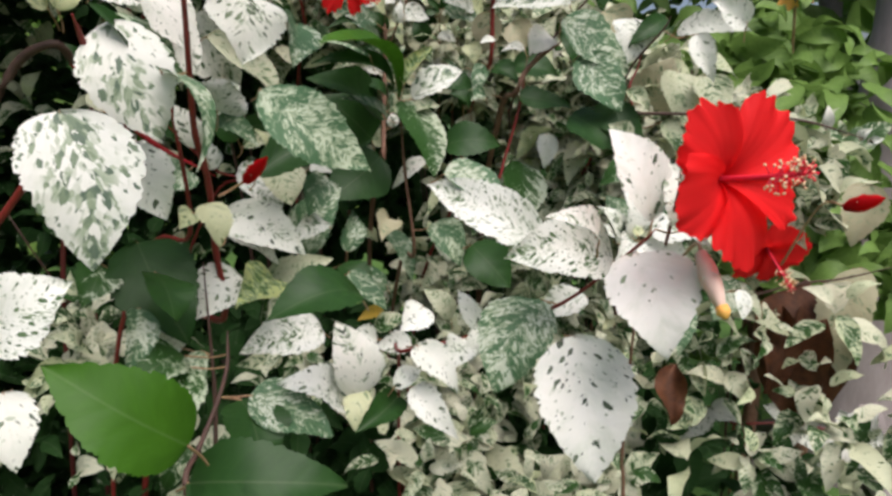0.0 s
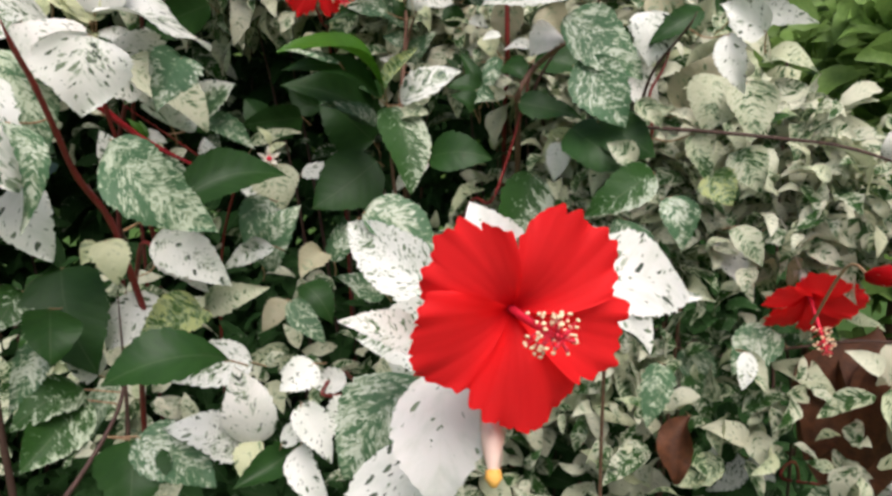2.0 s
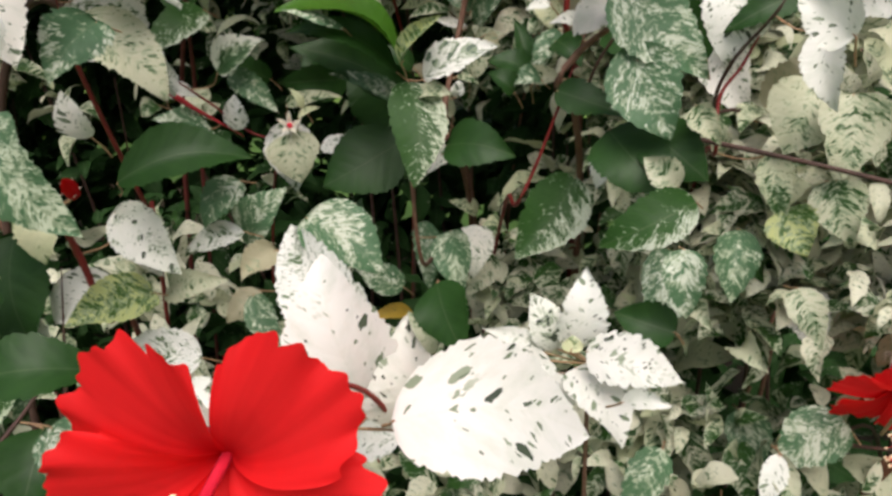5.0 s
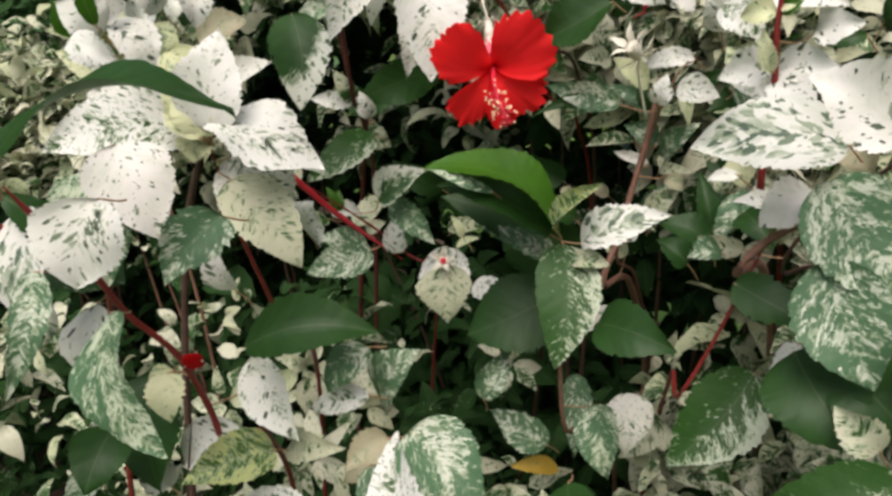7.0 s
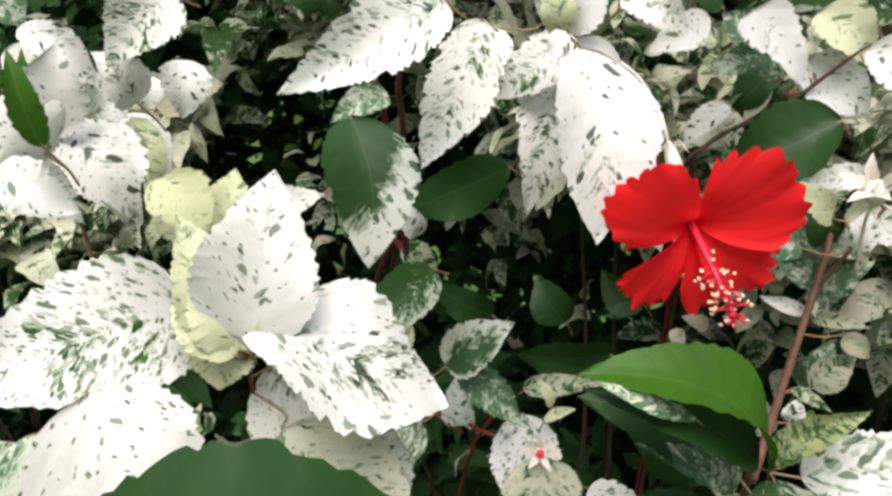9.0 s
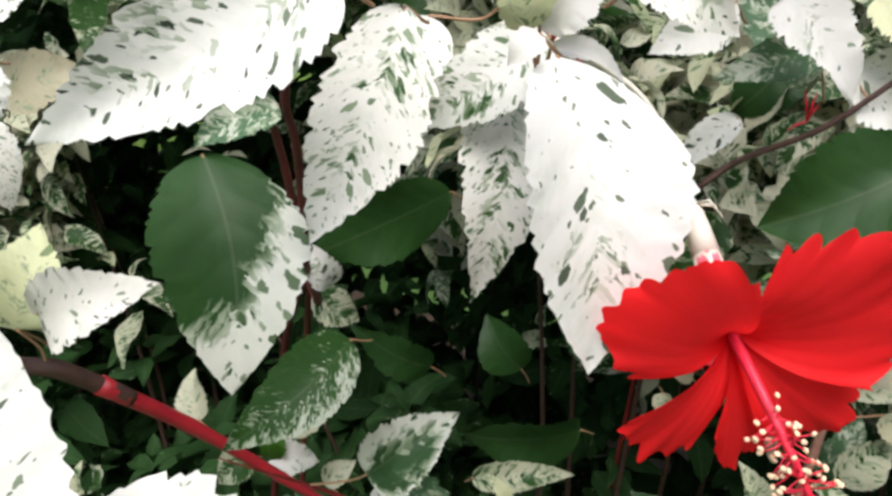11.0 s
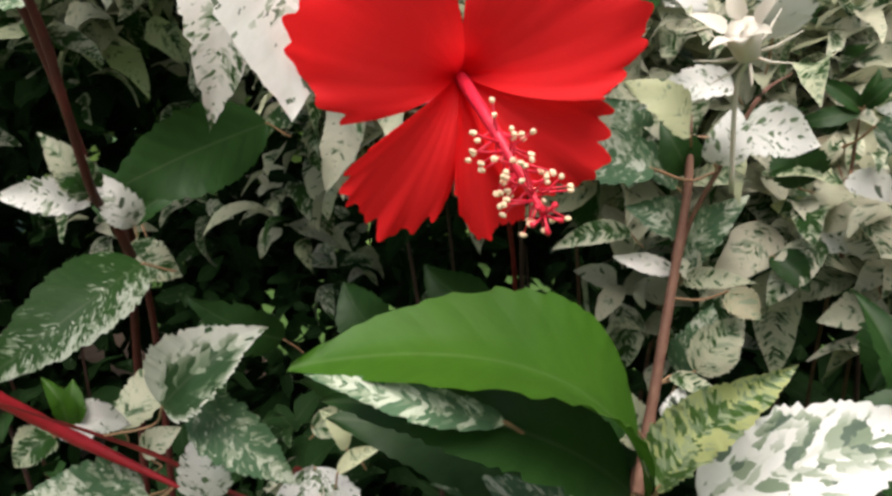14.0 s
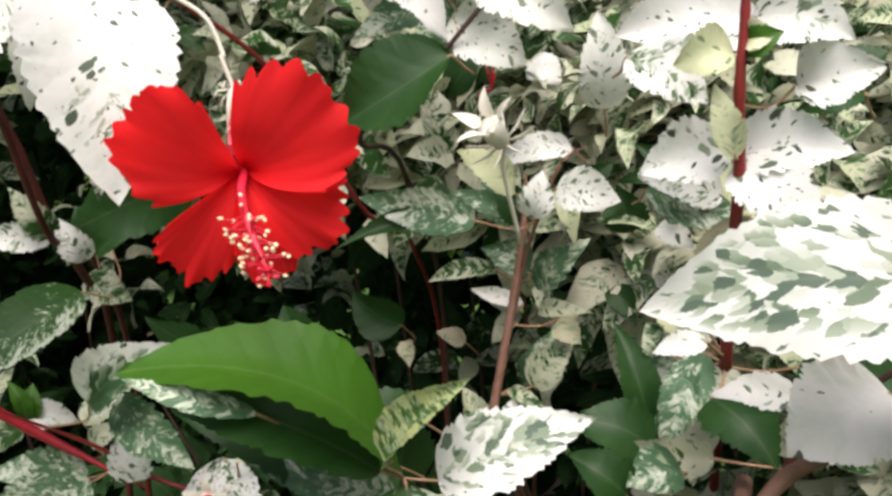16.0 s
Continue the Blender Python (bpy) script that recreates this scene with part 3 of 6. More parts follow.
def tree_trunk():
    line = smooth_line([(1.03, 1.84, -0.05), (1.08, 1.83, 0.6), (1.115, 1.81, 1.0), (1.155, 1.82, 1.5), (1.22, 1.85, 2.4), (1.25, 1.88, 3.2)], 8)
    rng = random.Random(4)
    v, f = tube(line, [0.15 - 0.05 * min(1, i / 10) + rng.uniform(-0.006, 0.006) for i in range(len(line))], 18)
    top = tagged(new("tree"), "grey-brown tree trunk standing on the lawn behind the hedge", "tree")
    part("trunk", mesh_from("trunk", v, f, [BARK]), top)
    for a in (0.4, 1.9, 3.3, 4.9):
        c, d = Vector((1.03, 1.84, 0)), Vector((math.cos(a), math.sin(a), 0))
        v, f = tube(smooth_line([c + d * 0.09 + Vector((0, 0, 0.22)), c + d * 0.17 + Vector((0, 0, 0.05)), c + d * 0.34 + Vector((0, 0, -0.04))], 5), [0.05 - 0.003 * k for k in range(11)], 9)
        part("root", mesh_from("root", v, f, [BARK]), top)
    for q in ((1.5, 1.7, 3.9), (0.95, 2.1, 4.0)):
        v, f = tube(smooth_line([(1.25, 1.88, 3.15), ((1.25 + q[0]) / 2, 1.9, 3.6), q], 5), [0.07 - 0.004 * k for k in range(11)], 9)
        part("limb", mesh_from("limb", v, f, [BARK]), top)
    return top


tree_trunk()


def hollow_at(x, z):
    return max(math.exp(-(((x + 0.42) / 0.46) ** 2) - ((z - 0.93) / 0.17) ** 2), math.exp(-(((x + 0.62) / 0.24) ** 2) - ((z - 1.07) / 0.13) ** 2))


def hedge_front(x, z):
    """How far back the leafy face of the hedge lies; a dark hollow sits under the hanging flower."""
    hollow = hollow_at(x, z)
    return 0.86 + 0.5 * (z - 0.9) + 0.04 * math.sin(7 * x + 1.0) + 0.05 * math.sin(11 * z + 3 * x) + 0.30 * hollow - 0.6 * min(max(0.0, -0.6 - x), 0.75)


def rosettes(count, rng, deep, left=-1.7, layer=(0.13, 0.75)):
    """Leaves in small whorls round shoot ends, as the hedge bears them."""
    out = []
    while len(out) < count:
        x, z = rng.uniform(left, 0.8), rng.uniform(0.1, 1.62)
        y = hedge_front(x, z) + (rng.uniform(*layer) if deep else abs(rng.gauss(0, 0.07)))
        if not deep and hollow_at(x, z) > 0.3 and rng.random() < 0.94:
            continue
        if not deep and x > 0.28 and 0.5 < z < 0.83 and rng.random() < 0.6:
            continue
        if not deep and z < 0.86 and rng.random() < (0.93 if x < -0.05 else 0.66):
            continue
        if x > (0.24 + 0.1 * (y - 0.8) if deep else 0.46 - 0.25 * (y - 0.8) - max(0, z - 0.95)) + (0.2 if z < 0.74 else 0.0):
            continue
        if z > 1.10 + 0.62 * (y - 0.8) + 0.05 * math.sin(9 * x):
            continue
        axis = Vector((rng.gauss(0, 0.45), -0.45 + rng.gauss(0, 0.3), 0.75 + rng.gauss(0, 0.25))).normalized()
        side = axis.orthogonal().normalized()
        n, start, size = rng.randint(4, 8), rng.uniform(0, 6.28), rng.uniform(0.75, 1.2)
        for i in range(n):
            radial = Matrix.Rotation(start + 2.4 * i, 3, axis) @ side
            d = radial + axis * (0.7 - 0.19 * i) + Vector((0, 0, -0.25)) + Vector((rng.gauss(0, 0.15), rng.gauss(0, 0.15), rng.gauss(0, 0.15)))
            p = Vector((x, y, z)) - axis * 0.011 * i + radial * 0.006
            nrm = axis - radial * 0.2 + Vector((rng.gauss(0, 0.2), rng.gauss(0, 0.2), rng.gauss(0, 0.2)))
            out.append((p, d, nrm, size * min(1.0, 0.5 + 0.14 * i)))
    return out


rng = random.Random(11)
hedge = tagged(new("hibiscus_hedge"), "dense hedge of small white and green variegated leaves", "shrub")
face = sorted(rosettes(6800, rng, False, -2.2), key=lambda q: (q[0] - Vector((0.0, 0.5, 1.0))).length)
single_leaves(face[:290], LEAF_SINGLE, (0.04, 0.068), 6, hedge)
scatter("outer_foliage", face[290:], LEAF_FILL, "", "", (0.038, 0.068), 3, hedge)
def canopy(count, rng):
    """The leafy shoulder of the hedge above its hollow."""
    out = []
    while len(out) < count:
        x, y, z = rng.uniform(-1.3, -0.2), rng.uniform(0.94, 1.45), rng.uniform(1.13, 1.42)
        if z < 1.12 + 0.25 * (y - 0.86) or z > 1.22 + 0.45 * (y - 0.86) + 0.05 * math.sin(8 * x):
            continue
        a = rng.uniform(0, 6.283)
        for i in range(5):
            b = a + 1.26 * i
            d = (math.cos(b), math.sin(b) - 0.2, rng.uniform(-0.7, 0.3))
            out.append((Vector((x, y, z)), d, (rng.gauss(0, 0.3), -0.5, 0.8), rng.uniform(0.8, 1.15)))
    return out


def crown(count, rng):
    """Shoots added over the hedge's face, unseen above the eye, to shade its hollow."""
    out = []
    while len(out) < count:
        x, y, z = rng.uniform(-1.5, -0.1), rng.uniform(0.80, 1.5), rng.uniform(1.34, 1.7)
        if noise.noise((x * 5, y * 5, z * 3)) < -0.1:
            continue
        a = rng.uniform(0, 6.283)
        for i in range(5):
            b = a + 1.26 * i
            out.append((Vector((x, y, z)), (math.cos(b), math.sin(b), rng.uniform(-0.5, 0.4)), (rng.gauss(0, 0.3), -0.2, 0.9), rng.uniform(0.8, 1.2)))
    return out


scatter("crown_foliage", crown(2600, random.Random(41)), LEAF_FILL, "", "", (0.05, 0.09), 14, hedge)
scatter("upper_foliage", canopy(1100, rng), LEAF_CANOPY, "", "", (0.04, 0.075), 9, hedge)
# Inner and back leaves wear the blade with the hollow's shade in its colour.
scatter("inner_foliage", rosettes(10500, rng, True, -2.2), LEAF_DEEP_SHADED, "", "", (0.04, 0.075), 4, hedge)
scatter("side_foliage", rosettes(2600, rng, False, -3.6), LEAF_FILL, "", "", (0.045, 0.075), 12, hedge)
scatter("back_foliage", rosettes(17000, rng, True, -3.6, (0.55, 1.15)), LEAF_DEEP_SHADED, "", "", (0.08, 0.13), 5, hedge)
for i in range(26):
    x, z = rng.uniform(-1.3, 0.4), rng.uniform(0.75, 1.15)
    y = hedge_front(x, z) + rng.uniform(0.12, 0.35)
    foot = (x + rng.gauss(0, 0.08), y + rng.uniform(0.1, 0.25), -0.02)
    v, f = tube(smooth_line([foot, ((x + foot[0]) / 2 + rng.gauss(0, 0.05), (y + foot[1]) / 2 + rng.gauss(0, 0.03), z * 0.55), (x, y, z)], 6), [0.005 - 0.0036 * k / 12 for k in range(13)], 6)
    part("stem", mesh_from("stem", v, f, [(STEM_BROWN, STEM_DARK, STEM_DARK)[i % 3]]), hedge)


SHRUBS = ((0.70, 1.64, 1.0), (0.62, 1.95, 0.9), (0.95, 2.3, 0.55), (1.5, 2.2, 0.6), (0.80, 1.58, 0.70), (1.9, 1.7, 0.45))


def garden_foliage():
    rng = random.Random(21)
    top = tagged(new("garden_shrub"), "bright green broad-leaved shrub on the lawn behind the hedge", "shrub")
    places = []
    for _ in range(2100):
        a = rng.uniform(0, 6.283)
        c = rng.choice(SHRUBS)
        r = Vector((rng.gauss(0, 1), rng.gauss(0, 1), rng.gauss(0, 1))).normalized() * rng.uniform(0.08, 0.25 if c[0] < 0.9 and c[1] < 2 else 0.6)
        p = Vector(c) + r
        places.append((p, (math.cos(a), math.sin(a) - 0.3, rng.uniform(-1.0, 0.3)), (rng.gauss(0, 0.7), -0.5 + rng.gauss(0, 0.5), 0.6 + rng.gauss(0, 0.5)), rng.uniform(0.6, 1.2)))
    scatter("leaves", places, LEAF_LAWN, "", "", (0.07, 0.13), 8, top)
    for c in SHRUBS:
        v, f = tube([(c[0], c[1], -0.05), (c[0] + 0.02, c[1], 0.3), c], [0.02, 0.017, 0.008], 7)
        part("stem", mesh_from("stem", v, f, [STEM_BROWN]), top)


garden_foliage()


def far_trees():
    rng = random.Random(31)
    top = tagged(new("tree_row"), "row of leafy green trees beyond the lawn", "trees", "", "stuff")
    places = []
    for _ in range(9000):
        a = rng.uniform(-2.2, 2.2)
        r = rng.uniform(4.5, 7.0)
        z = rng.uniform(0.2, 4.6)
        p = Vector((math.sin(a) * r, math.cos(a) * r + 0.6, z + 0.4 * noise.noise((a * 5, z, 0))))
        b = rng.uniform(0, 6.283)
        places.append((p, (math.cos(b), math.sin(b), rng.uniform(-0.8, 0.1)), (rng.gauss(0, 0.4), -0.6, 0.7), 1.0))
    scatter("crown", places, LEAF_LAWN, "", "", (0.25, 0.55), 9, top, (0.45, 0.8))
    for i in range(9):
        a = -2.0 + 0.5 * i
        x, y = math.sin(a) * 5.9, math.cos(a) * 5.9 + 0.6
        v, f = tube([(x, y, -0.05), (x + 0.05, y, 1.6), (x, y + 0.1, 4.0)], [0.11, 0.09, 0.04], 9)
        part("trunk", mesh_from("trunk", v, f, [BARK]), top)


far_trees()

# ---- flowers ----
flower("large red hibiscus flower, open and facing outward on the hedge", (0.157, 0.392, 0.924), (0.49, -0.86, 0.1), (0.1, 0, 1), 0.0530, 3, stalk=((0.15, 0.43, 0.925), (0.158, 0.46, 0.91), (0.16, 0.49, 0.87)), spread=(50, 110, 188, 258, 324), half=(38, 42, 46, 39, 40), long=(1, 1, 1.0, 0.98, 1.02), column=1.04, bow=(0.02, 0.03), stalk_mat=STEM_RED)
flower("red hibiscus flower with long column hanging under a white leaf", (-0.107, 0.774, 1.112), (0.62, -0.76, -0.22), (0.2, 0, 1), 0.0508, 5, stalk=((-0.1361, 0.7882, 1.1575), (-0.1392, 0.7916, 1.159), (-0.1565, 0.7974, 1.1754), (-0.1745, 0.7964, 1.1852), (-0.1892, 0.7866, 1.1922)), spread=(322, 252, 207, 158, 72), half=(45, 38, 22, 27, 47), long=(1.10, 0.95, 0.94, 1.0, 1.0), column=0.93, bow=(0.40, -0.46), neck=(-0.1312, 0.7899, 1.1455))
flower("red hibiscus flower drooping sideways near the lawn", (0.368, 0.815, 0.81), (0.15, -0.72, -0.55), (0, 0, 1), 0.05, 7, stalk=((0.34, 0.86, 0.87), (0.32, 0.90, 0.80)), column=1.3)
# ---- leafy branches ----
branch("A1", [(-0.406, 0.7964, -0.02), (-0.3485, 0.7407, 0.54), (-0.2551, 0.6503, 0.76), (-0.1905, 0.5877, 0.79), (-0.1859, 0.5663, 0.855), (-0.1792, 0.5426, 0.9092), (-0.1756, 0.5121, 0.9487), (-0.17, 0.4942, 0.9807), (-0.1628, 0.475, 1.0128), (-0.1569, 0.4586, 1.0341), (-0.1524, 0.4472, 1.0512)], 0.0034, STEM_RED)
branch("A26", [(-0.1474, 0.506, -0.02), (-0.1574, 0.476, 0.4221), (-0.1624, 0.436, 0.6621), (-0.1674, 0.426, 0.7221), (-0.1695, 0.4566, 0.7314), (-0.1649, 0.4862, 0.7534), (-0.1627, 0.5078, 0.7745), (-0.1657, 0.5227, 0.7983)], 0.0028, STEM_DARK)
branch("A31", [(-0.1605, 0.5924, -0.02), (-0.1705, 0.5624, 0.3607), (-0.1755, 0.5224, 0.6007), (-0.1805, 0.5124, 0.6607), (-0.1844, 0.5367, 0.7371), (-0.193, 0.5557, 0.8464)], 0.0030, STEM_DARK)
branch("A27", [(-0.5178, 0.6016, -0.02), (-0.441, 0.579, 0.7002), (-0.3163, 0.5424, 0.9202), (-0.2299, 0.517, 0.9502), (-0.2282, 0.4865, 0.983), (-0.2215, 0.4548, 1.0086), (-0.2178, 0.438, 1.0234)], 0.0036, STEM_RED)
branch("A30", [(0.4543, 1.1141, -0.02), (0.4252, 1.0396, 0.4868), (0.3778, 0.9185, 0.7068), (0.345, 0.8347, 0.7368), (0.4082, 0.8138, 0.7626), (0.4548, 0.8037, 0.7714), (0.513, 0.7859, 0.7915)], 0.0022, STEM_DARK)
branch("A2", [(-0.0719, 0.8942, -0.02), (-0.0627, 0.8147, 0.5059), (-0.0479, 0.6855, 0.7259), (-0.0376, 0.5961, 0.7559), (0.0231, 0.566, 0.7793), (0.0898, 0.5129, 0.8206), (0.1369, 0.4765, 0.8712), (0.1459, 0.4666, 0.8845)], 0.0022, STEM_RED)
branch("A3", [(0.2206, 1.1263, -0.02), (0.2065, 1.0476, 0.7088), (0.1834, 0.9196, 0.9288), (0.1675, 0.831, 0.9588), (0.2407, 0.804, 0.9607), (0.324, 0.786, 0.9566), (0.3776, 0.762, 0.9516), (0.4454, 0.7466, 0.9293)], 0.0026, STEM_DARK)
branch("A5", [(0.1357, 1.1268, -0.02), (0.1567, 1.0496, 0.6985), (0.1908, 0.9242, 0.9185), (0.2144, 0.8373, 0.9485), (0.2107, 0.8359, 0.9904), (0.222, 0.8434, 1.0161), (0.2347, 0.8614, 1.0599)], 0.0022, STEM_RED)
branch("A6", [(-0.0998, 1.0923, -0.02), (-0.0588, 1.0236, 0.6264), (0.0076, 0.9118, 0.8464), (0.0537, 0.8345, 0.8764), (0.0693, 0.8346, 0.9159), (0.0853, 0.8367, 0.9731), (0.0951, 0.8515, 1.0277)], 0.0024, STEM_RED)
branch("A7", [(-0.4679, 1.0597, -0.02), (-0.408, 1.0067, 0.6353), (-0.3107, 0.9205, 0.8553), (-0.2433, 0.8609, 0.8853), (-0.2695, 0.8347, 0.8979), (-0.2917, 0.8008, 0.9305), (-0.3115, 0.7316, 0.9818)], 0.0022, STEM_RED)
branch("A8", [(-0.1206, 1.119, -0.02), (-0.0991, 1.0419, 0.55), (-0.0642, 0.9167, 0.77), (-0.04, 0.83, 0.8), (-0.048, 0.815, 0.9), (-0.052, 0.81, 0.979)], 0.0030, STEM_BROWN)
branch("A9", [(-0.1573, 1.2207, -0.02), (-0.1382, 1.1431, 0.6514), (-0.1071, 1.0168, 0.8714), (-0.0856, 0.9294, 0.9014), (-0.0848, 0.9406, 0.944), (-0.084, 0.952, 0.9867), (-0.0832, 0.9634, 1.0297), (-0.0821, 0.9691, 1.0674), (-0.0851, 0.9753, 1.1015)], 0.0042, STEM_BROWN)
branch("A10", [(-0.3584, 0.6996, 1.0155), (-0.3481, 0.7422, 0.9778), (-0.3251, 0.7849, 0.935), (-0.2721, 0.8272, 0.8941)], 0.0046, STEM_CRIMSON, woody=((-0.46, 0.66, -0.02), (-0.47, 0.66, 0.6), (-0.46, 0.67, 0.88), (-0.41, 0.675, 1.0), (-0.3658, 0.6766, 1.0305)))
branch("A11", [(-0.6174, 1.0253, -0.02), (-0.552, 0.9794, 0.7611), (-0.4456, 0.9047, 0.9811), (-0.3719, 0.853, 1.0111), (-0.3544, 0.8203, 1.0617), (-0.3455, 0.8005, 1.1077), (-0.341, 0.7848, 1.1411), (-0.3416, 0.7794, 1.1584)], 0.0038, STEM_MAROON)
branch("A12", [(-0.4806, 0.8719, -0.02), (-0.4191, 0.8207, 0.6), (-0.3192, 0.7376, 0.82), (-0.25, 0.68, 0.85), (-0.235, 0.62, 0.98), (-0.222, 0.597, 1.045)], 0.0032, STEM_RED)
branch("A13", [(-0.5578, 1.0237, -0.02), (-0.5004, 0.9679, 0.801), (-0.4073, 0.8772, 1.021), (-0.3428, 0.8145, 1.051), (-0.3079, 0.7739, 1.1273), (-0.2927, 0.7518, 1.1582), (-0.2756, 0.7429, 1.1892), (-0.2691, 0.7491, 1.2063)], 0.0030, STEM_MAROON)
branch("A17", [(-0.2651, 1.2027, -0.02), (-0.2398, 1.1268, 0.8678), (-0.1987, 1.0035, 1.0878), (-0.1702, 0.9181, 1.1178), (-0.1507, 0.917, 1.1407), (-0.116, 0.9173, 1.1639), (-0.0891, 0.9225, 1.193), (-0.0758, 0.9238, 1.2057)], 0.0024, STEM_DARK)
branch("A18", [(-0.2774, 1.2201, -0.02), (-0.2514, 1.1444, 0.8209), (-0.2093, 1.0214, 1.0409), (-0.1801, 0.9363, 1.0709), (-0.1857, 0.8636, 1.156), (-0.2009, 0.8018, 1.1941), (-0.2083, 0.7851, 1.2074)], 0.0022, STEM_RED)
branch("A15", [(-0.0065, 1.2109, -0.02), (0.0096, 1.1325, 0.7739), (0.0358, 1.0052, 0.9939), (0.0539, 0.9171, 1.0239), (0.0563, 0.9003, 1.0828), (0.0572, 0.8936, 1.1149), (0.0565, 0.8835, 1.1466), (0.0566, 0.8807, 1.1763), (0.0558, 0.8777, 1.1925)], 0.0036, STEM_RED)
branch("A19", [(-0.1573, 1.2327, -0.02), (-0.1382, 1.1551, 0.6514), (-0.1071, 1.0288, 0.8714), (-0.086, 0.946, 0.93), (-0.0828, 0.968, 1.03), (-0.066, 0.955, 1.075), (-0.0509, 0.9516, 1.1093), (-0.0387, 0.9576, 1.1208)], 0.0020, STEM_BROWN)
branch("A20", [(0.21, 0.8, -0.02), (0.2, 0.77, 0.3), (0.195, 0.73, 0.54), (0.19, 0.72, 0.6), (0.188, 0.675, 0.78), (0.19, 0.658, 0.84)], 0.0026, STEM_BROWN)
branch("A21", [(0.0314, 1.1351, -0.02), (0.0445, 1.0562, 0.7363), (0.0657, 0.928, 0.9563), (0.0803, 0.8392, 0.9863), (0.0927, 0.8424, 1.0112), (0.1149, 0.8419, 1.0316), (0.1324, 0.8456, 1.0419)], 0.0045, STEM_BROWN)
branch("A22", [(0.0978, 1.2217, -0.02), (0.093, 1.1419, 0.7184), (0.0851, 1.0121, 0.9384), (0.0796, 0.9223, 0.9684), (0.1035, 0.8996, 1.0216), (0.163, 0.876, 1.0896), (0.1853, 0.8676, 1.1189)], 0.0022, STEM_DARK)
branch("A24", [(0.2688, 1.1578, -0.02), (0.2518, 1.0797, 0.7274), (0.2241, 0.9526, 0.9474), (0.2049, 0.8647, 0.9774), (0.2134, 0.8416, 1.0144), (0.2398, 0.8118, 1.0513), (0.2467, 0.8084, 1.0653)], 0.0022, STEM_DARK)
branch("A23", [(0.5073, 1.2129, -0.02), (0.4774, 1.1387, 0.2841), (0.4288, 1.0182, 0.5041), (0.3951, 0.9347, 0.5341), (0.4764, 0.9241, 0.5388), (0.5498, 0.9139, 0.5226), (0.5989, 0.8797, 0.5148)], 0.0024, STEM_RED)
branch("A40", [(-0.035, 1.3811, -0.02), (-0.0288, 1.3013, 0.753), (-0.0186, 1.1717, 0.973), (-0.0116, 1.082, 1.003), (-0.0125, 1.0599, 1.0507), (-0.0121, 1.0431, 1.0833), (-0.0112, 1.0292, 1.1057)], 0.0018, STEM_BROWN)
branch("A41", [(-0.005, 1.3638, -0.02), (-0.0016, 1.2839, 0.7595), (0.0038, 1.154, 0.9795), (0.0076, 1.0641, 1.0095), (0.0096, 1.0502, 1.0438), (0.0129, 1.0437, 1.0716)], 0.0018, STEM_BROWN)

leaf("A1", "m", (-0.1192, 0.484, 0.9796), (-0.044, 0.4781, 0.9251), (0.2124, -0.8957, 0.3906), 0.0469)
leaf("A1", "w", (-0.1921, 0.6045, 0.878), (-0.1191, 0.6021, 0.8436), (0.2161, -0.8283, 0.5169), 0.0440)
leaf("A1", "o", (-0.1635, 0.6264, 0.8093), (-0.1009, 0.6343, 0.833), (-0.0573, -0.8927, 0.447), 0.0298)
leaf("A1", "w", (-0.1737, 0.5895, 0.826), (-0.2092, 0.5497, 0.795), (0.3379, -0.7471, 0.5724), 0.0435)
leaf("A1", "w", (-0.129, 0.4872, 1.0442), (-0.126, 0.4701, 0.9946), (0.7276, -0.6335, 0.2631), 0.0581)
leaf("A1", "g", (-0.1529, 0.5821, 0.9135), (-0.088, 0.655, 0.9288), (0.498, -0.5791, 0.6454), 0.0457)
leaf("A1", "g", (-0.0727, 0.4253, 1.0766), (-0.0243, 0.5182, 1.106), (0.06, -0.03, 1.0), 0.0660, fold=.06, arch=.25, belly=.5)
leaf("A1", "m", (-0.1067, 0.5487, 1.0293), (-0.0988, 0.508, 0.997), (0.75, -0.3161, 0.5811), 0.0379)
leaf("A1", "c", (-0.1812, 0.5363, 0.8955), (-0.1658, 0.5276, 0.8647), (0.6631, -0.5656, 0.4902), 0.0308)
leaf("A1", "c", (-0.1953, 0.5457, 0.8882), (-0.1993, 0.5287, 0.8771), (0.6498, -0.516, 0.5581), 0.0194)
leaf("A1", "m", (-0.1104, 0.6616, 0.9064), (-0.1206, 0.6303, 0.8729), (0.496, -0.7045, 0.5075), 0.0311)
leaf("A1", "s", (-0.112, 0.6641, 0.8624), (-0.1394, 0.6253, 0.8517), (0.5704, -0.5663, 0.5949), 0.0236)
leaf("A1", "k", (-0.1492, 0.6007, 0.8204), (-0.1579, 0.5298, 0.8165), (0.6279, -0.1186, 0.7692), 0.0423)
leaf("A1", "w", (-0.1867, 0.5974, 0.8659), (-0.144, 0.6081, 0.8344), (0.6124, -0.3301, 0.7183), 0.0264)
leaf("A1", "m", (-0.1765, 0.4613, 0.9913), (-0.1386, 0.4291, 0.9338), (0.7837, -0.1541, 0.6017), 0.0226)
leaf("A26", "s", (-0.2529, 0.369, 0.843), (-0.2078, 0.39, 0.8686), (0.2088, -0.9032, 0.3752), 0.0526)
leaf("A26", "w", (-0.24, 0.3652, 0.8111), (-0.2248, 0.3453, 0.7731), (0.4746, -0.6871, 0.5502), 0.0316)
leaf("A26", "l", (-0.1018, 0.2781, 0.8213), (-0.148, 0.2557, 0.8667), (0.6762, -0.6337, 0.3758), 0.0426)
leaf("A26", "g", (-0.1149, 0.305, 0.7893), (-0.0392, 0.3075, 0.7879), (0.0365, -0.7216, 0.6914), 0.0414)
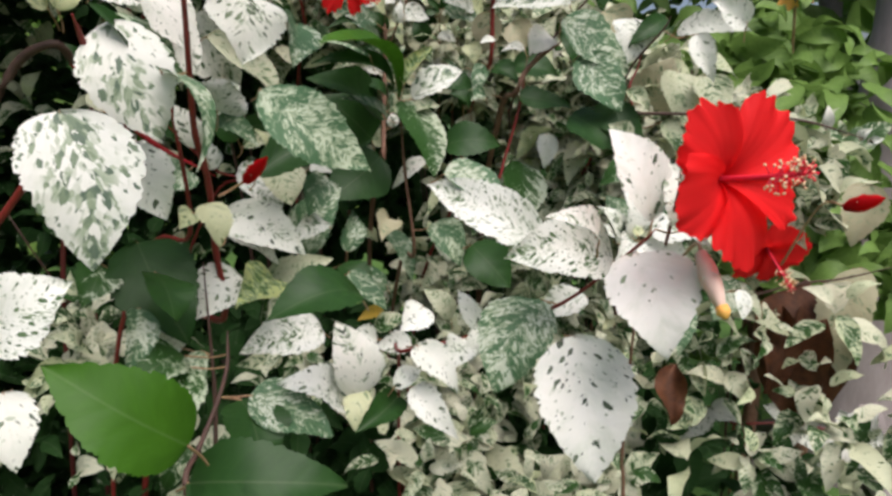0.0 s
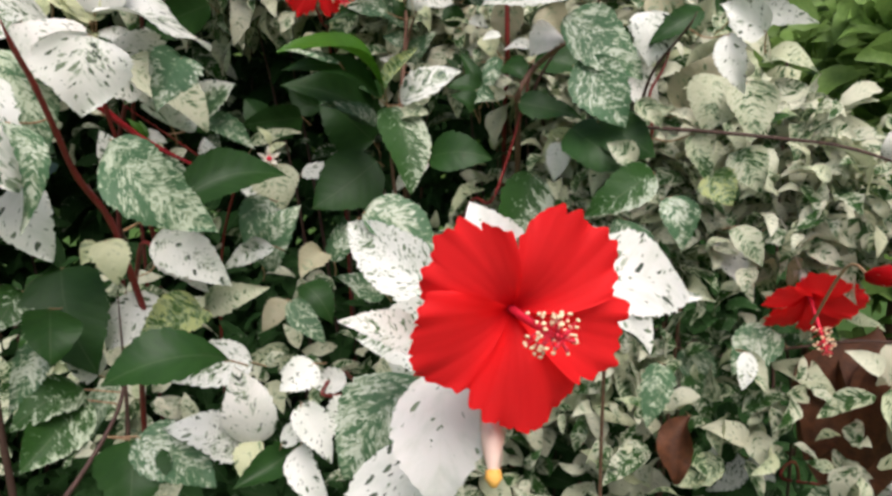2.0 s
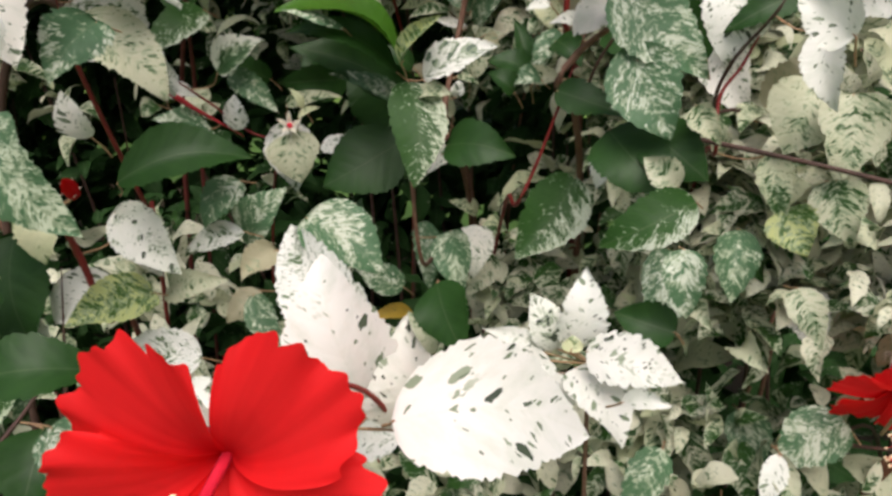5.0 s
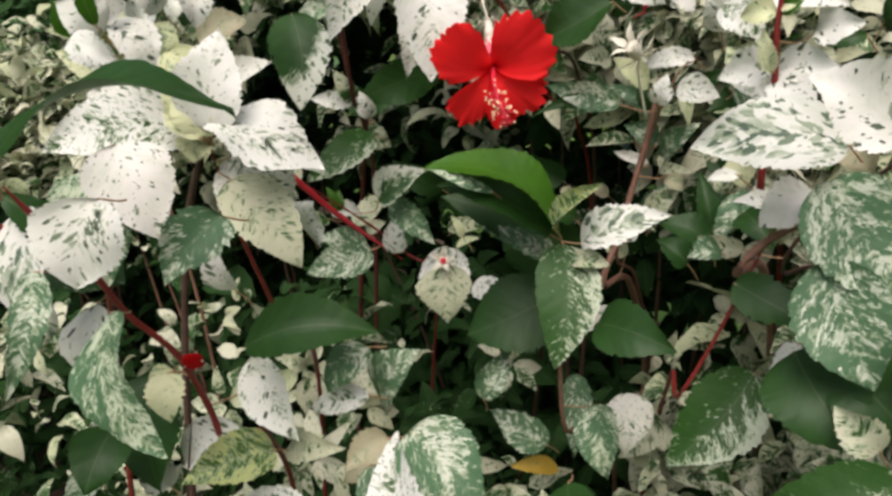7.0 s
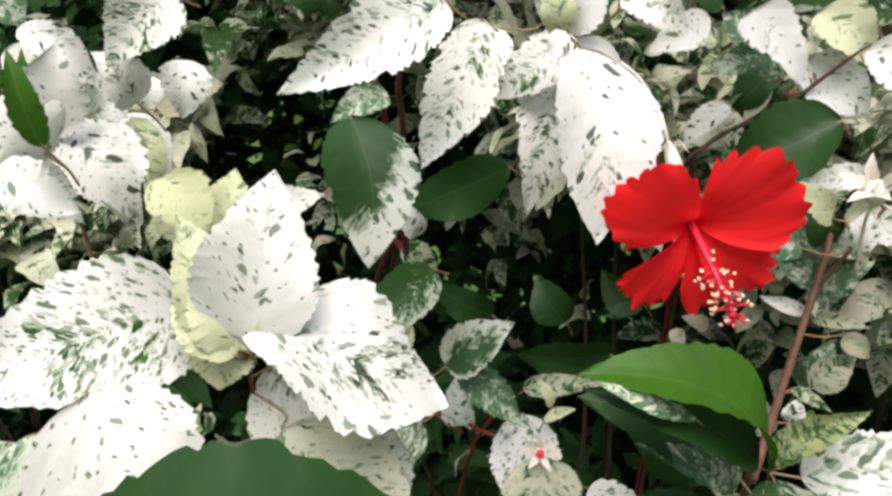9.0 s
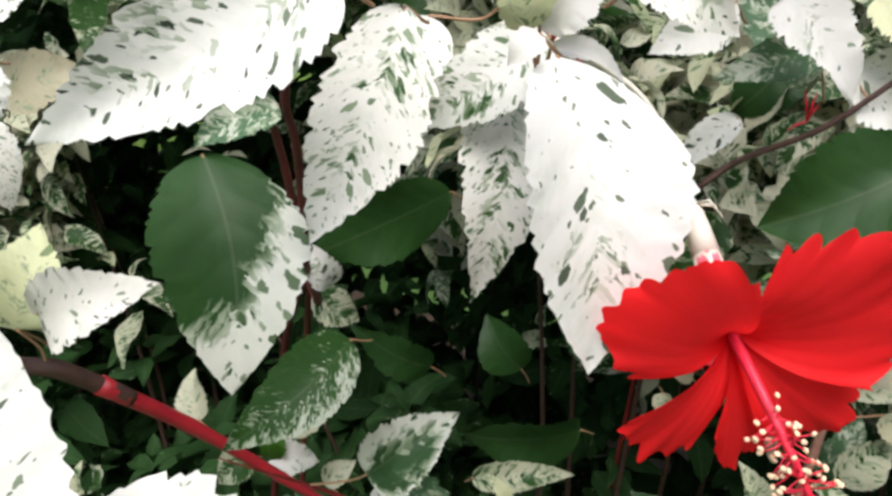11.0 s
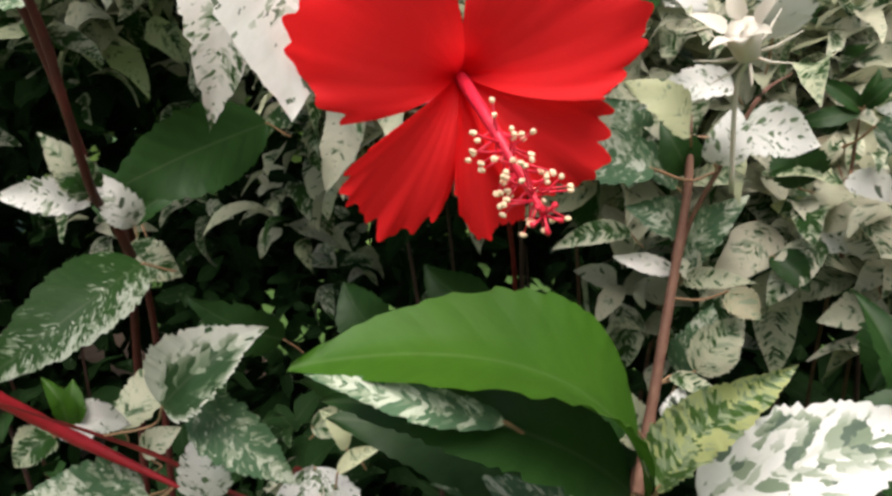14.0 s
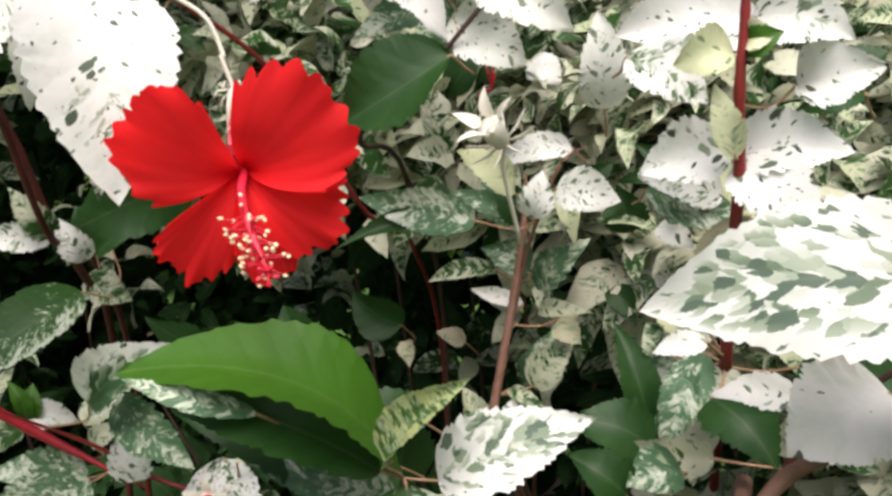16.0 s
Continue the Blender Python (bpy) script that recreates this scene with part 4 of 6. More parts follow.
leaf("A26", "e", (-0.1954, 0.5103, 0.7822), (-0.2124, 0.4555, 0.7759), (0.6643, -0.286, 0.6906), 0.0346)
leaf("A26", "e", (-0.1946, 0.5087, 0.774), (-0.2, 0.4465, 0.7481), (0.6051, -0.3507, 0.7148), 0.0456)
leaf("A26", "g", (-0.1516, 0.5003, 0.7509), (-0.1289, 0.4644, 0.7123), (0.5337, -0.4375, 0.7237), 0.0549)
leaf("A26", "m", (-0.145, 0.5019, 0.7535), (-0.084, 0.5063, 0.7182), (0.4671, -0.4673, 0.7506), 0.0490)
leaf("A31", "g", (-0.0557, 0.4963, 0.8286), (-0.107, 0.4343, 0.8357), (0.35, -0.45, 0.82), 0.0435, arch=.16, belly=.5)
leaf("A31", "g", (-0.2456, 0.5558, 0.8627), (-0.199, 0.5303, 0.7841), (0.4065, -0.7702, 0.4914), 0.0701)
leaf("A31", "m", (-0.196, 0.5454, 0.7745), (-0.2041, 0.5063, 0.732), (0.3254, -0.7264, 0.6053), 0.0225)
leaf("A31", "w", (-0.2099, 0.5409, 0.7782), (-0.2302, 0.5229, 0.814), (0.8812, -0.3383, 0.3303), 0.0313)
leaf("A31", "e", (-0.264, 0.5312, 0.8495), (-0.2638, 0.4977, 0.8232), (0.6756, -0.4529, 0.5818), 0.0381)
leaf("A31", "m", (-0.2261, 0.5062, 0.8209), (-0.2189, 0.4623, 0.7836), (0.6432, -0.4323, 0.632), 0.0259)
leaf("A31", "g", (-0.211, 0.5051, 0.849), (-0.185, 0.4725, 0.8184), (0.6578, -0.1643, 0.735), 0.0427)
leaf("A27", "q", (-0.2179, 0.4135, 0.9655), (-0.1963, 0.3924, 0.8738), (0.4653, -0.8323, 0.3012), 0.0688)
leaf("A27", "q", (-0.211, 0.4696, 1.0234), (-0.1809, 0.4656, 0.9458), (0.4791, -0.8471, 0.2301), 0.0620)
leaf("A27", "w", (-0.2212, 0.5054, 0.9429), (-0.1947, 0.4965, 0.8892), (0.4502, -0.8178, 0.3585), 0.0424)
leaf("A27", "m", (-0.2338, 0.4916, 0.9973), (-0.196, 0.5171, 0.9641), (0.732, -0.5358, 0.4208), 0.0555)
leaf("A27", "m", (-0.2343, 0.5123, 1.0358), (-0.194, 0.5071, 0.9645), (0.8389, -0.2362, 0.4903), 0.0557)
leaf("A27", "g", (-0.21, 0.484, 0.9987), (-0.2154, 0.4553, 1.0328), (0.9639, 0.1067, 0.2439), 0.0279)
leaf("A30", "w", (0.2961, 0.8823, 0.8381), (0.3192, 0.8515, 0.8), (0.0713, -0.754, 0.653), 0.0388)
leaf("A30", "m", (0.3437, 0.8195, 0.7654), (0.3058, 0.7922, 0.7253), (-0.1023, -0.7742, 0.6246), 0.0478)
leaf("A30", "o", (0.3068, 0.7231, 0.7789), (0.3209, 0.6991, 0.755), (-0.1305, -0.7365, 0.6638), 0.0184)
leaf("A30", "m", (0.2676, 0.8948, 0.706), (0.2957, 0.8599, 0.67), (-0.0671, -0.7424, 0.6666), 0.0412)
leaf("A30", "d", (0.4559, 0.8924, 0.7525), (0.4105, 0.8113, 0.5877), (-0.3831, -0.7827, 0.4905), 0.1078, fold=0.4)
leaf("A30", "d", (0.4917, 0.8979, 0.7458), (0.4529, 0.8222, 0.5923), (-0.4073, -0.774, 0.4849), 0.0883, fold=0.35)
leaf("A30", "d", (0.4176, 0.8745, 0.7259), (0.3866, 0.8257, 0.6242), (-0.3633, -0.7922, 0.4903), 0.0593, fold=0.5)
leaf("A30", "b", (0.5063, 0.8567, 0.7732), (0.4644, 0.8076, 0.6491), (-0.4417, -0.7734, 0.4548), 0.0643)
leaf("A30", "d", (0.2725, 0.8133, 0.6655), (0.2591, 0.7762, 0.606), (-0.2497, -0.795, 0.5528), 0.0481, fold=0.4)
leaf("A2", "s", (-0.1093, 0.61, 0.7705), (-0.1725, 0.5708, 0.7654), (0.378, -0.6888, 0.6186), 0.0447)
leaf("A2", "w", (-0.0648, 0.5367, 0.7396), (-0.0844, 0.5433, 0.7999), (0.336, -0.918, 0.2104), 0.0436)
leaf("A2", "w", (-0.0798, 0.5308, 0.7331), (-0.1181, 0.5021, 0.7663), (0.7495, -0.3474, 0.5635), 0.0394)
leaf("A2", "w", (-0.0191, 0.5239, 0.7857), (0.013, 0.5015, 0.757), (0.0428, -0.7639, 0.6439), 0.0275)
leaf("A2", "s", (0.083, 0.576, 0.853), (-0.0135, 0.612, 0.9025), (0.35, -0.85, 0.38), 0.0500)
leaf("A2", "s", (0.1248, 0.4939, 0.8576), (0.0465, 0.4753, 0.8643), (0.25, -0.85, 0.45), 0.0500)
leaf("A2", "v", (0.1478, 0.4815, 0.8884), (0.1178, 0.4822, 0.9514), (0.4729, -0.8494, 0.2341), 0.0491)
leaf("A2", "u", (0.123, 0.4204, 0.8775), (0.1304, 0.374, 0.8264), (-0.2291, -0.7377, 0.6351), 0.0556)
leaf("A2", "w", (0.0912, 0.4509, 0.8158), (0.0962, 0.3953, 0.7398), (-0.1365, -0.8038, 0.5791), 0.0660)
leaf("A2", "m", (0.0758, 0.5114, 0.8251), (0.0382, 0.4712, 0.7671), (-0.0694, -0.7981, 0.5985), 0.0566)
leaf("A2", "s", (0.1025, 0.4341, 0.884), (0.0664, 0.4112, 0.9017), (0.6177, -0.5092, 0.5993), 0.0236)
leaf("A2", "v", (0.1837, 0.4402, 0.917), (0.2409, 0.4912, 0.904), (0.5669, -0.4619, 0.6822), 0.0509)
leaf("A2", "w", (0.1792, 0.4835, 0.8847), (0.1572, 0.4867, 0.9311), (-0.0771, -0.9966, 0.0305), 0.0445)
leaf("A2", "w", (0.0171, 0.5429, 0.7847), (0.0031, 0.5122, 0.7705), (0.384, -0.5256, 0.7591), 0.0285)
leaf("A2", "w", (-0.0146, 0.541, 0.8117), (-0.0289, 0.5139, 0.8014), (0.459, -0.5172, 0.7224), 0.0285)
leaf("A2", "w", (-0.0372, 0.524, 0.7508), (-0.0163, 0.5389, 0.7611), (0.1896, -0.727, 0.6599), 0.0182)
leaf("A2", "g", (-0.0362, 0.5441, 0.7355), (-0.0626, 0.4969, 0.7279), (0.4832, -0.3956, 0.781), 0.0279)
leaf("A2", "b", (-0.1082, 0.6757, 0.8063), (-0.1197, 0.645, 0.7845), (0.4567, -0.6231, 0.635), 0.0247)
leaf("A2", "m", (-0.0901, 0.6489, 0.8166), (-0.053, 0.6404, 0.7824), (0.4273, -0.6527, 0.6257), 0.0263)
leaf("A2", "b", (-0.0498, 0.6339, 0.8693), (-0.0512, 0.5996, 0.8555), (0.5305, -0.3358, 0.7783), 0.0271)
leaf("A2", "m", (0.0007, 0.6096, 0.911), (0.0593, 0.6169, 0.8847), (0.41, -0.4634, 0.7855), 0.0504)
leaf("A2", "w", (0.0334, 0.6177, 0.7675), (0.0141, 0.6208, 0.8059), (0.2313, -0.9532, 0.195), 0.0199)
leaf("A2", "w", (0.0324, 0.5426, 0.792), (0.0228, 0.5275, 0.7708), (-0.0181, -0.8111, 0.5847), 0.0192)
leaf("A2", "w", (-0.0307, 0.6319, 0.7509), (-0.0632, 0.6206, 0.7529), (0.293, -0.7361, 0.6102), 0.0250)
leaf("A2", "w", (-0.0623, 0.6286, 0.7569), (-0.0893, 0.6181, 0.7596), (0.3413, -0.7263, 0.5967), 0.0228)
leaf("A2", "w", (-0.0222, 0.5246, 0.7514), (0.0134, 0.4976, 0.7208), (0.0382, -0.727, 0.6856), 0.0264)
leaf("A2", "c", (-0.0642, 0.5382, 0.7434), (-0.0678, 0.516, 0.718), (0.1347, -0.7549, 0.6419), 0.0247)
leaf("A2", "w", (0.1171, 0.5532, 0.816), (0.0746, 0.543, 0.8004), (-0.0352, -0.7916, 0.61), 0.0287)
leaf("A3", "e", (0.2185, 0.7682, 0.9259), (0.1605, 0.7398, 0.8877), (0.0691, -0.8479, 0.5256), 0.0424)
leaf("A3", "g", (0.1642, 0.8078, 0.9667), (0.2196, 0.792, 0.9374), (-0.0053, -0.8848, 0.466), 0.0477)
leaf("A3", "o", (0.2973, 0.8409, 1.0029), (0.3037, 0.8153, 0.9485), (0.0972, -0.896, 0.4333), 0.0483)
leaf("A3", "o", (0.2017, 0.7822, 0.931), (0.1754, 0.7768, 0.9497), (0.3713, -0.8892, 0.2673), 0.0267)
leaf("A3", "o", (0.201, 0.8026, 0.987), (0.2237, 0.7931, 0.9635), (0.025, -0.9179, 0.3961), 0.0220)
leaf("A3", "o", (0.2998, 0.842, 0.9407), (0.319, 0.8213, 0.901), (-0.1001, -0.9012, 0.4217), 0.0407)
leaf("A3", "k", (0.2716, 0.8273, 0.9158), (0.2932, 0.8112, 0.8895), (-0.0737, -0.8754, 0.4778), 0.0400)
leaf("A3", "o", (0.2918, 0.7702, 0.8788), (0.3151, 0.7484, 0.8505), (-0.1158, -0.8308, 0.5444), 0.0268)
leaf("A3", "g", (0.139, 0.8041, 0.9606), (0.1956, 0.7834, 0.9242), (0.1691, -0.7202, 0.6728), 0.0643)
leaf("A3", "b", (0.4767, 0.8128, 0.88), (0.4544, 0.7917, 0.8114), (-0.4618, -0.7948, 0.3936), 0.0500)
leaf("A3", "w", (0.4022, 0.7634, 0.9416), (0.4, 0.7592, 0.9671), (-0.456, -0.8713, -0.1814), 0.0126)
leaf("A3", "w", (0.4335, 0.7558, 0.9312), (0.4416, 0.7478, 0.9431), (-0.7531, -0.6543, 0.0683), 0.0113)
leaf("A3", "o", (0.4153, 0.7549, 0.9367), (0.4104, 0.7543, 0.9524), (-0.3392, -0.9306, -0.1374), 0.0098)
leaf("A3", "w", (0.44, 0.7517, 0.9288), (0.4506, 0.7419, 0.9326), (-0.7007, -0.6351, 0.3249), 0.0099)
leaf("A5", "o", (0.2722, 0.8591, 1.0086), (0.2627, 0.8324, 0.9548), (0.1276, -0.8971, 0.4231), 0.0593)
leaf("A5", "w", (0.2057, 0.8502, 1.0686), (0.2081, 0.8337, 1.0171), (0.256, -0.9172, 0.3052), 0.0525)
leaf("A5", "o", (0.2536, 0.843, 0.9522), (0.2741, 0.8199, 0.9082), (0.1662, -0.8393, 0.5176), 0.0283)
leaf("A5", "o", (0.2164, 0.8624, 0.9425), (0.1896, 0.853, 0.9725), (0.5498, -0.7997, 0.2413), 0.0217)
leaf("A5", "g", (0.2547, 0.8522, 1.0687), (0.2076, 0.8251, 1.0391), (0.247, -0.8769, 0.4124), 0.0278)
leaf("A5", "m", (0.2442, 0.8328, 0.8937), (0.2507, 0.798, 0.8463), (0.168, -0.7836, 0.5982), 0.0363)
leaf("A5", "m", (0.1935, 0.8322, 0.8661), (0.2015, 0.7829, 0.8068), (0.2335, -0.7326, 0.6393), 0.0458)
leaf("A5", "c", (0.286, 1.0106, 1.0125), (0.2568, 0.9989, 0.9707), (-0.0944, -0.9396, 0.3291), 0.0436)
leaf("A5", "w", (0.2098, 0.9368, 1.0639), (0.1919, 0.9267, 1.0218), (-0.0141, -0.9706, 0.2404), 0.0395)
leaf("A5", "w", (0.2834, 0.9096, 1.0602), (0.3563, 0.8657, 1.0575), (-0.4929, -0.833, 0.2513), 0.0327)
leaf("A6", "e", (0.0932, 0.8727, 0.9017), (0.0694, 0.8055, 0.8361), (0.3701, -0.7127, 0.5959), 0.0600)
leaf("A6", "w", (0.0916, 0.8566, 1.0382), (0.0648, 0.8444, 1.0356), (0.2801, -0.7434, 0.6074), 0.0155)
leaf("A6", "g", (0.0831, 0.8298, 0.9821), (0.1463, 0.8318, 0.9695), (0.148, -0.7675, 0.6237), 0.0335)
leaf("A6", "w", (0.1203, 0.8697, 0.9388), (0.1165, 0.8577, 0.8981), (-0.1136, -0.9503, 0.29), 0.0271)
leaf("A7", "h", (-0.265, 0.7887, 0.9659), (-0.2346, 0.8234, 1.0008), (0.4484, -0.7981, 0.4024), 0.0374, fold=.55)
leaf("A7", "o", (-0.2512, 0.873, 0.9261), (-0.1981, 0.9028, 0.9407), (0.2561, -0.7524, 0.6069), 0.0203)
leaf("A7", "w", (-0.1601, 0.8245, 0.9039), (-0.1087, 0.8299, 0.8955), (0.1888, -0.642, 0.7431), 0.0295)
leaf("A7", "m", (-0.2664, 0.8063, 0.9649), (-0.215, 0.8212, 0.9276), (0.5269, -0.7314, 0.4329), 0.0302)
leaf("A7", "s", (-0.2447, 0.8675, 0.9072), (-0.1991, 0.8294, 0.8459), (0.4151, -0.6009, 0.683), 0.0561)
leaf("A7", "g", (-0.2099, 0.9308, 0.9532), (-0.2651, 0.8766, 0.9467), (0.4492, -0.5427, -0.15), 0.0474)
leaf("A7", "c", (-0.2187, 0.8554, 0.9167), (-0.2016, 0.8696, 0.9302), (0.2456, -0.8063, 0.5381), 0.0093)
leaf("A7", "c", (-0.2182, 0.8627, 0.9269), (-0.2317, 0.8565, 0.9479), (0.7767, -0.5275, 0.3443), 0.0099)
leaf("A7", "o", (-0.1997, 0.8251, 0.9087), (-0.1799, 0.8121, 0.8602), (0.5102, -0.7552, 0.4116), 0.0565)
leaf("A7", "g", (-0.3004, 1.0132, 0.9293), (-0.3311, 0.9996, 0.9718), (0.7164, -0.6203, -0.15), 0.0426)
leaf("A8", "g", (-0.0776, 0.8427, 0.9625), (-0.1462, 0.7625, 1.0017), (0.7708, -0.4297, 0.4703), 0.0555)
leaf("A8", "e", (-0.0485, 0.8077, 0.9775), (-0.011, 0.7636, 0.8959), (0.4872, -0.6546, 0.578), 0.0537)
leaf("A8", "l", (-0.052, 0.81, 0.979), (-0.1288, 0.7278, 1.0345), (0.36, -0.2, 0.91), 0.0520, arch=.24, fold=.38, belly=.5)
leaf("A8", "k", (-0.0453, 0.7902, 0.9944), (-0.0132, 0.8, 1.0368), (-0.1603, -0.9284, 0.3352), 0.0192, fold=.6)
leaf("A8", "q", (-0.0375, 0.8159, 0.9799), (0.0198, 0.8452, 1.0146), (0.1071, -0.84, 0.532), 0.0366)
leaf("A8", "g", (-0.0033, 0.8014, 0.9272), (0.062, 0.8066, 0.9274), (0.0684, -0.8777, 0.4742), 0.0448)
leaf("A8", "s", (-0.0105, 0.8899, 0.8289), (0.0036, 0.8601, 0.7845), (0.4383, -0.6762, 0.5922), 0.0438)
leaf("A8", "m", (-0.0684, 0.8258, 0.9579), (-0.1129, 0.7762, 0.9819), (0.7134, -0.3449, 0.6101), 0.0253)
leaf("A8", "g", (-0.0712, 0.8517, 0.985), (-0.0998, 0.825, 1.0021), (0.7265, -0.4385, 0.5291), 0.0229)
leaf("A8", "g", (-0.0791, 0.8494, 0.9138), (-0.1321, 0.7891, 0.8695), (0.4236, -0.748, 0.511), 0.0746)
leaf("A8", "g", (-0.1095, 0.7141, 0.8101), (-0.0749, 0.705, 0.7754), (0.4218, -0.6801, 0.5996), 0.0348)
leaf("A8", "m", (-0.0784, 0.8903, 0.819), (-0.0417, 0.8507, 0.7627), (0.4085, -0.599, 0.6887), 0.0318)
leaf("A8", "m", (-0.0767, 0.8544, 0.7546), (-0.1233, 0.8207, 0.7854), (0.6885, -0.3946, 0.6084), 0.0383)
leaf("A8", "y", (-0.0814, 0.8848, 0.7091), (-0.1134, 0.847, 0.7123), (0.5314, -0.3864, 0.7539), 0.0212)
leaf("A8", "m", (-0.1152, 0.8003, 0.807), (-0.1102, 0.8224, 0.8549), (0.489, -0.8102, 0.3231), 0.0303)
leaf("A8", "w", (-0.0265, 0.8743, 0.909), (-0.0669, 0.8551, 0.8763), (0.0858, -0.9021, 0.4228), 0.0200)
leaf("A8", "m", (-0.0138, 0.8374, 0.8365), (0.0155, 0.814, 0.7871), (0.0546, -0.889, 0.4547), 0.0428)
leaf("A8", "g", (0.0265, 0.7444, 0.8249), (0.0674, 0.7181, 0.7833), (-0.0187, -0.8541, 0.5198), 0.0514)
leaf("A8", "o", (0.0042, 0.7833, 0.7311), (-0.026, 0.7827, 0.7686), (0.3378, -0.9052, 0.2578), 0.0281)
leaf("A8", "o", (-0.0876, 0.8111, 0.7138), (-0.0445, 0.8098, 0.7242), (-0.1566, -0.8289, 0.5369), 0.0267)
# Two blades stand in for the lime leaf's speckled band and shaded lower half.
leaf("A8", "m", (-0.0767, 0.7518, 1.0222), (-0.1196, 0.7226, 1.0363), (0.45, -0.55, 0.65), 0.0110, arch=.12, fold=.05)
leaf("A8", "g", (-0.0546, 0.7984, 0.9859), (-0.1355, 0.7461, 1.0167), (0.5812, -0.5402, 0.6086), 0.0297, arch=.2)
leaf("A8", "o", (-0.0391, 0.809, 0.9678), (-0.0067, 0.8116, 0.9729), (-0.0431, -0.7505, 0.6595), 0.0202)
leaf("A9", "m", (-0.0898, 1.0145, 1.016), (-0.0602, 1.0148, 1.0582), (-0.1229, -0.9881, 0.0928), 0.0276)
leaf("A9", "o", (-0.088, 1.0056, 1.0078), (-0.0483, 1.0041, 1.013), (-0.0959, -0.869, 0.4855), 0.0132)
leaf("A9", "m", (-0.0816, 0.9868, 0.9584), (-0.0685, 0.9922, 1.0003), (0.0095, -0.9922, 0.1241), 0.0261)
leaf("A9", "o", (-0.0792, 0.9539, 0.9686), (-0.0505, 0.9504, 0.9643), (-0.0002, -0.7793, 0.6267), 0.0107)
leaf("A9", "o", (-0.0895, 0.9667, 0.9216), (-0.1206, 0.9627, 0.9589), (0.5128, -0.7868, 0.3435), 0.0238)
leaf("A9", "w", (-0.0745, 0.9448, 0.9466), (-0.0721, 0.9487, 0.9664), (0.1093, -0.9777, 0.1791), 0.0167)
leaf("A9", "o", (-0.0825, 0.9774, 1.0673), (-0.053, 0.9761, 1.0696), (-0.0707, -0.9156, 0.3958), 0.0128)
leaf("A9", "m", (-0.0917, 0.988, 1.0621), (-0.1342, 0.9654, 1.0888), (0.5665, -0.7915, 0.2293), 0.0179)
leaf("A9", "g", (-0.0848, 0.9774, 1.071), (-0.0988, 0.9685, 1.0977), (0.4823, -0.8751, -0.0394), 0.0242)
leaf("A9", "o", (-0.1171, 0.9974, 1.0322), (-0.1557, 0.9712, 1.0223), (0.3908, -0.7693, 0.5055), 0.0152)
leaf("A9", "w", (-0.0853, 0.9798, 1.0166), (-0.1171, 0.9653, 1.0256), (0.4726, -0.7621, 0.4425), 0.0124)
leaf("A9", "w", (-0.0723, 1.0137, 1.1171), (-0.1179, 0.9922, 1.1038), (0.3151, -0.8828, 0.3484), 0.0217)
leaf("A9", "c", (-0.0795, 0.9519, 1.0911), (-0.1048, 0.928, 1.1166), (0.7627, -0.6239, 0.1703), 0.0217)
leaf("A9", "m", (-0.0899, 0.9948, 1.0349), (-0.114, 0.9737, 1.0518), (0.7406, -0.5948, 0.3127), 0.0266)
leaf("A9", "o", (-0.0699, 0.9679, 0.9684), (-0.0493, 0.9784, 0.9993), (0.2062, -0.9601, 0.1889), 0.0259)
leaf("A9", "g", (-0.0922, 0.873, 0.9332), (-0.1469, 0.8471, 0.9864), (0.4928, -0.866, 0.0848), 0.0744)
leaf("A9", "s", (-0.0622, 0.9718, 1.0936), (-0.0239, 0.9783, 1.0893), (0.1985, -0.8793, 0.433), 0.0304)
leaf("A9", "m", (-0.1186, 1.015, 1.0831), (-0.1403, 0.9997, 1.1094), (0.6299, -0.7735, 0.0709), 0.0238)
leaf("A9", "b", (-0.0589, 0.9761, 1.0121), (-0.0404, 0.9713, 1), (0.1411, -0.8238, 0.5491), 0.0181)
leaf("A9", "b", (-0.1804, 1.061, 0.9519), (-0.2009, 1.0482, 0.9607), (0.6032, -0.639, 0.4774), 0.0171)
leaf("A9", "b", (-0.1778, 0.9779, 0.9746), (-0.1689, 0.9688, 0.9597), (0.251, -0.7513, 0.6103), 0.0143)
leaf("A10", "s", (-0.3676, 0.5514, 1.1088), (-0.3397, 0.5805, 1.0819), (0.808, -0.3126, 0.4995), 0.0304)
leaf("A10", "w", (-0.3532, 0.6002, 1.132), (-0.3315, 0.5971, 1.0816), (0.844, -0.3729, 0.3854), 0.0344)
leaf("A10", "w", (-0.3412, 0.5666, 1.1168), (-0.3461, 0.5357, 1.1419), (0.978, 0.0135, 0.2081), 0.0426)
leaf("A10", "w", (-0.3427, 0.5678, 1.1261), (-0.3356, 0.5708, 1.1701), (0.897, -0.426, -0.1181), 0.0349)
leaf("A10", "w", (-0.3455, 0.7865, 0.9367), (-0.3209, 0.8102, 0.9358), (0.5442, -0.5374, 0.6442), 0.0248)
leaf("A10", "s", (-0.2747, 0.8197, 0.9015), (-0.2821, 0.8262, 0.939), (0.7413, -0.6219, 0.2523), 0.0270)
leaf("A10", "m", (-0.3091, 0.8081, 0.898), (-0.3326, 0.7594, 0.9151), (0.768, -0.1528, 0.622), 0.0344)
leaf("A10", "l", (-0.3418, 0.7893, 0.9328), (-0.3506, 0.7829, 0.9634), (0.9222, -0.3337, 0.1952), 0.0117)
leaf("A10", "l", (-0.3415, 0.7899, 0.9352), (-0.3433, 0.7946, 0.9593), (0.815, -0.5551, 0.1664), 0.0153)
leaf("A10", "o", (-0.3287, 0.8223, 0.9088), (-0.3175, 0.8388, 0.9228), (0.4805, -0.734, 0.48), 0.0174)
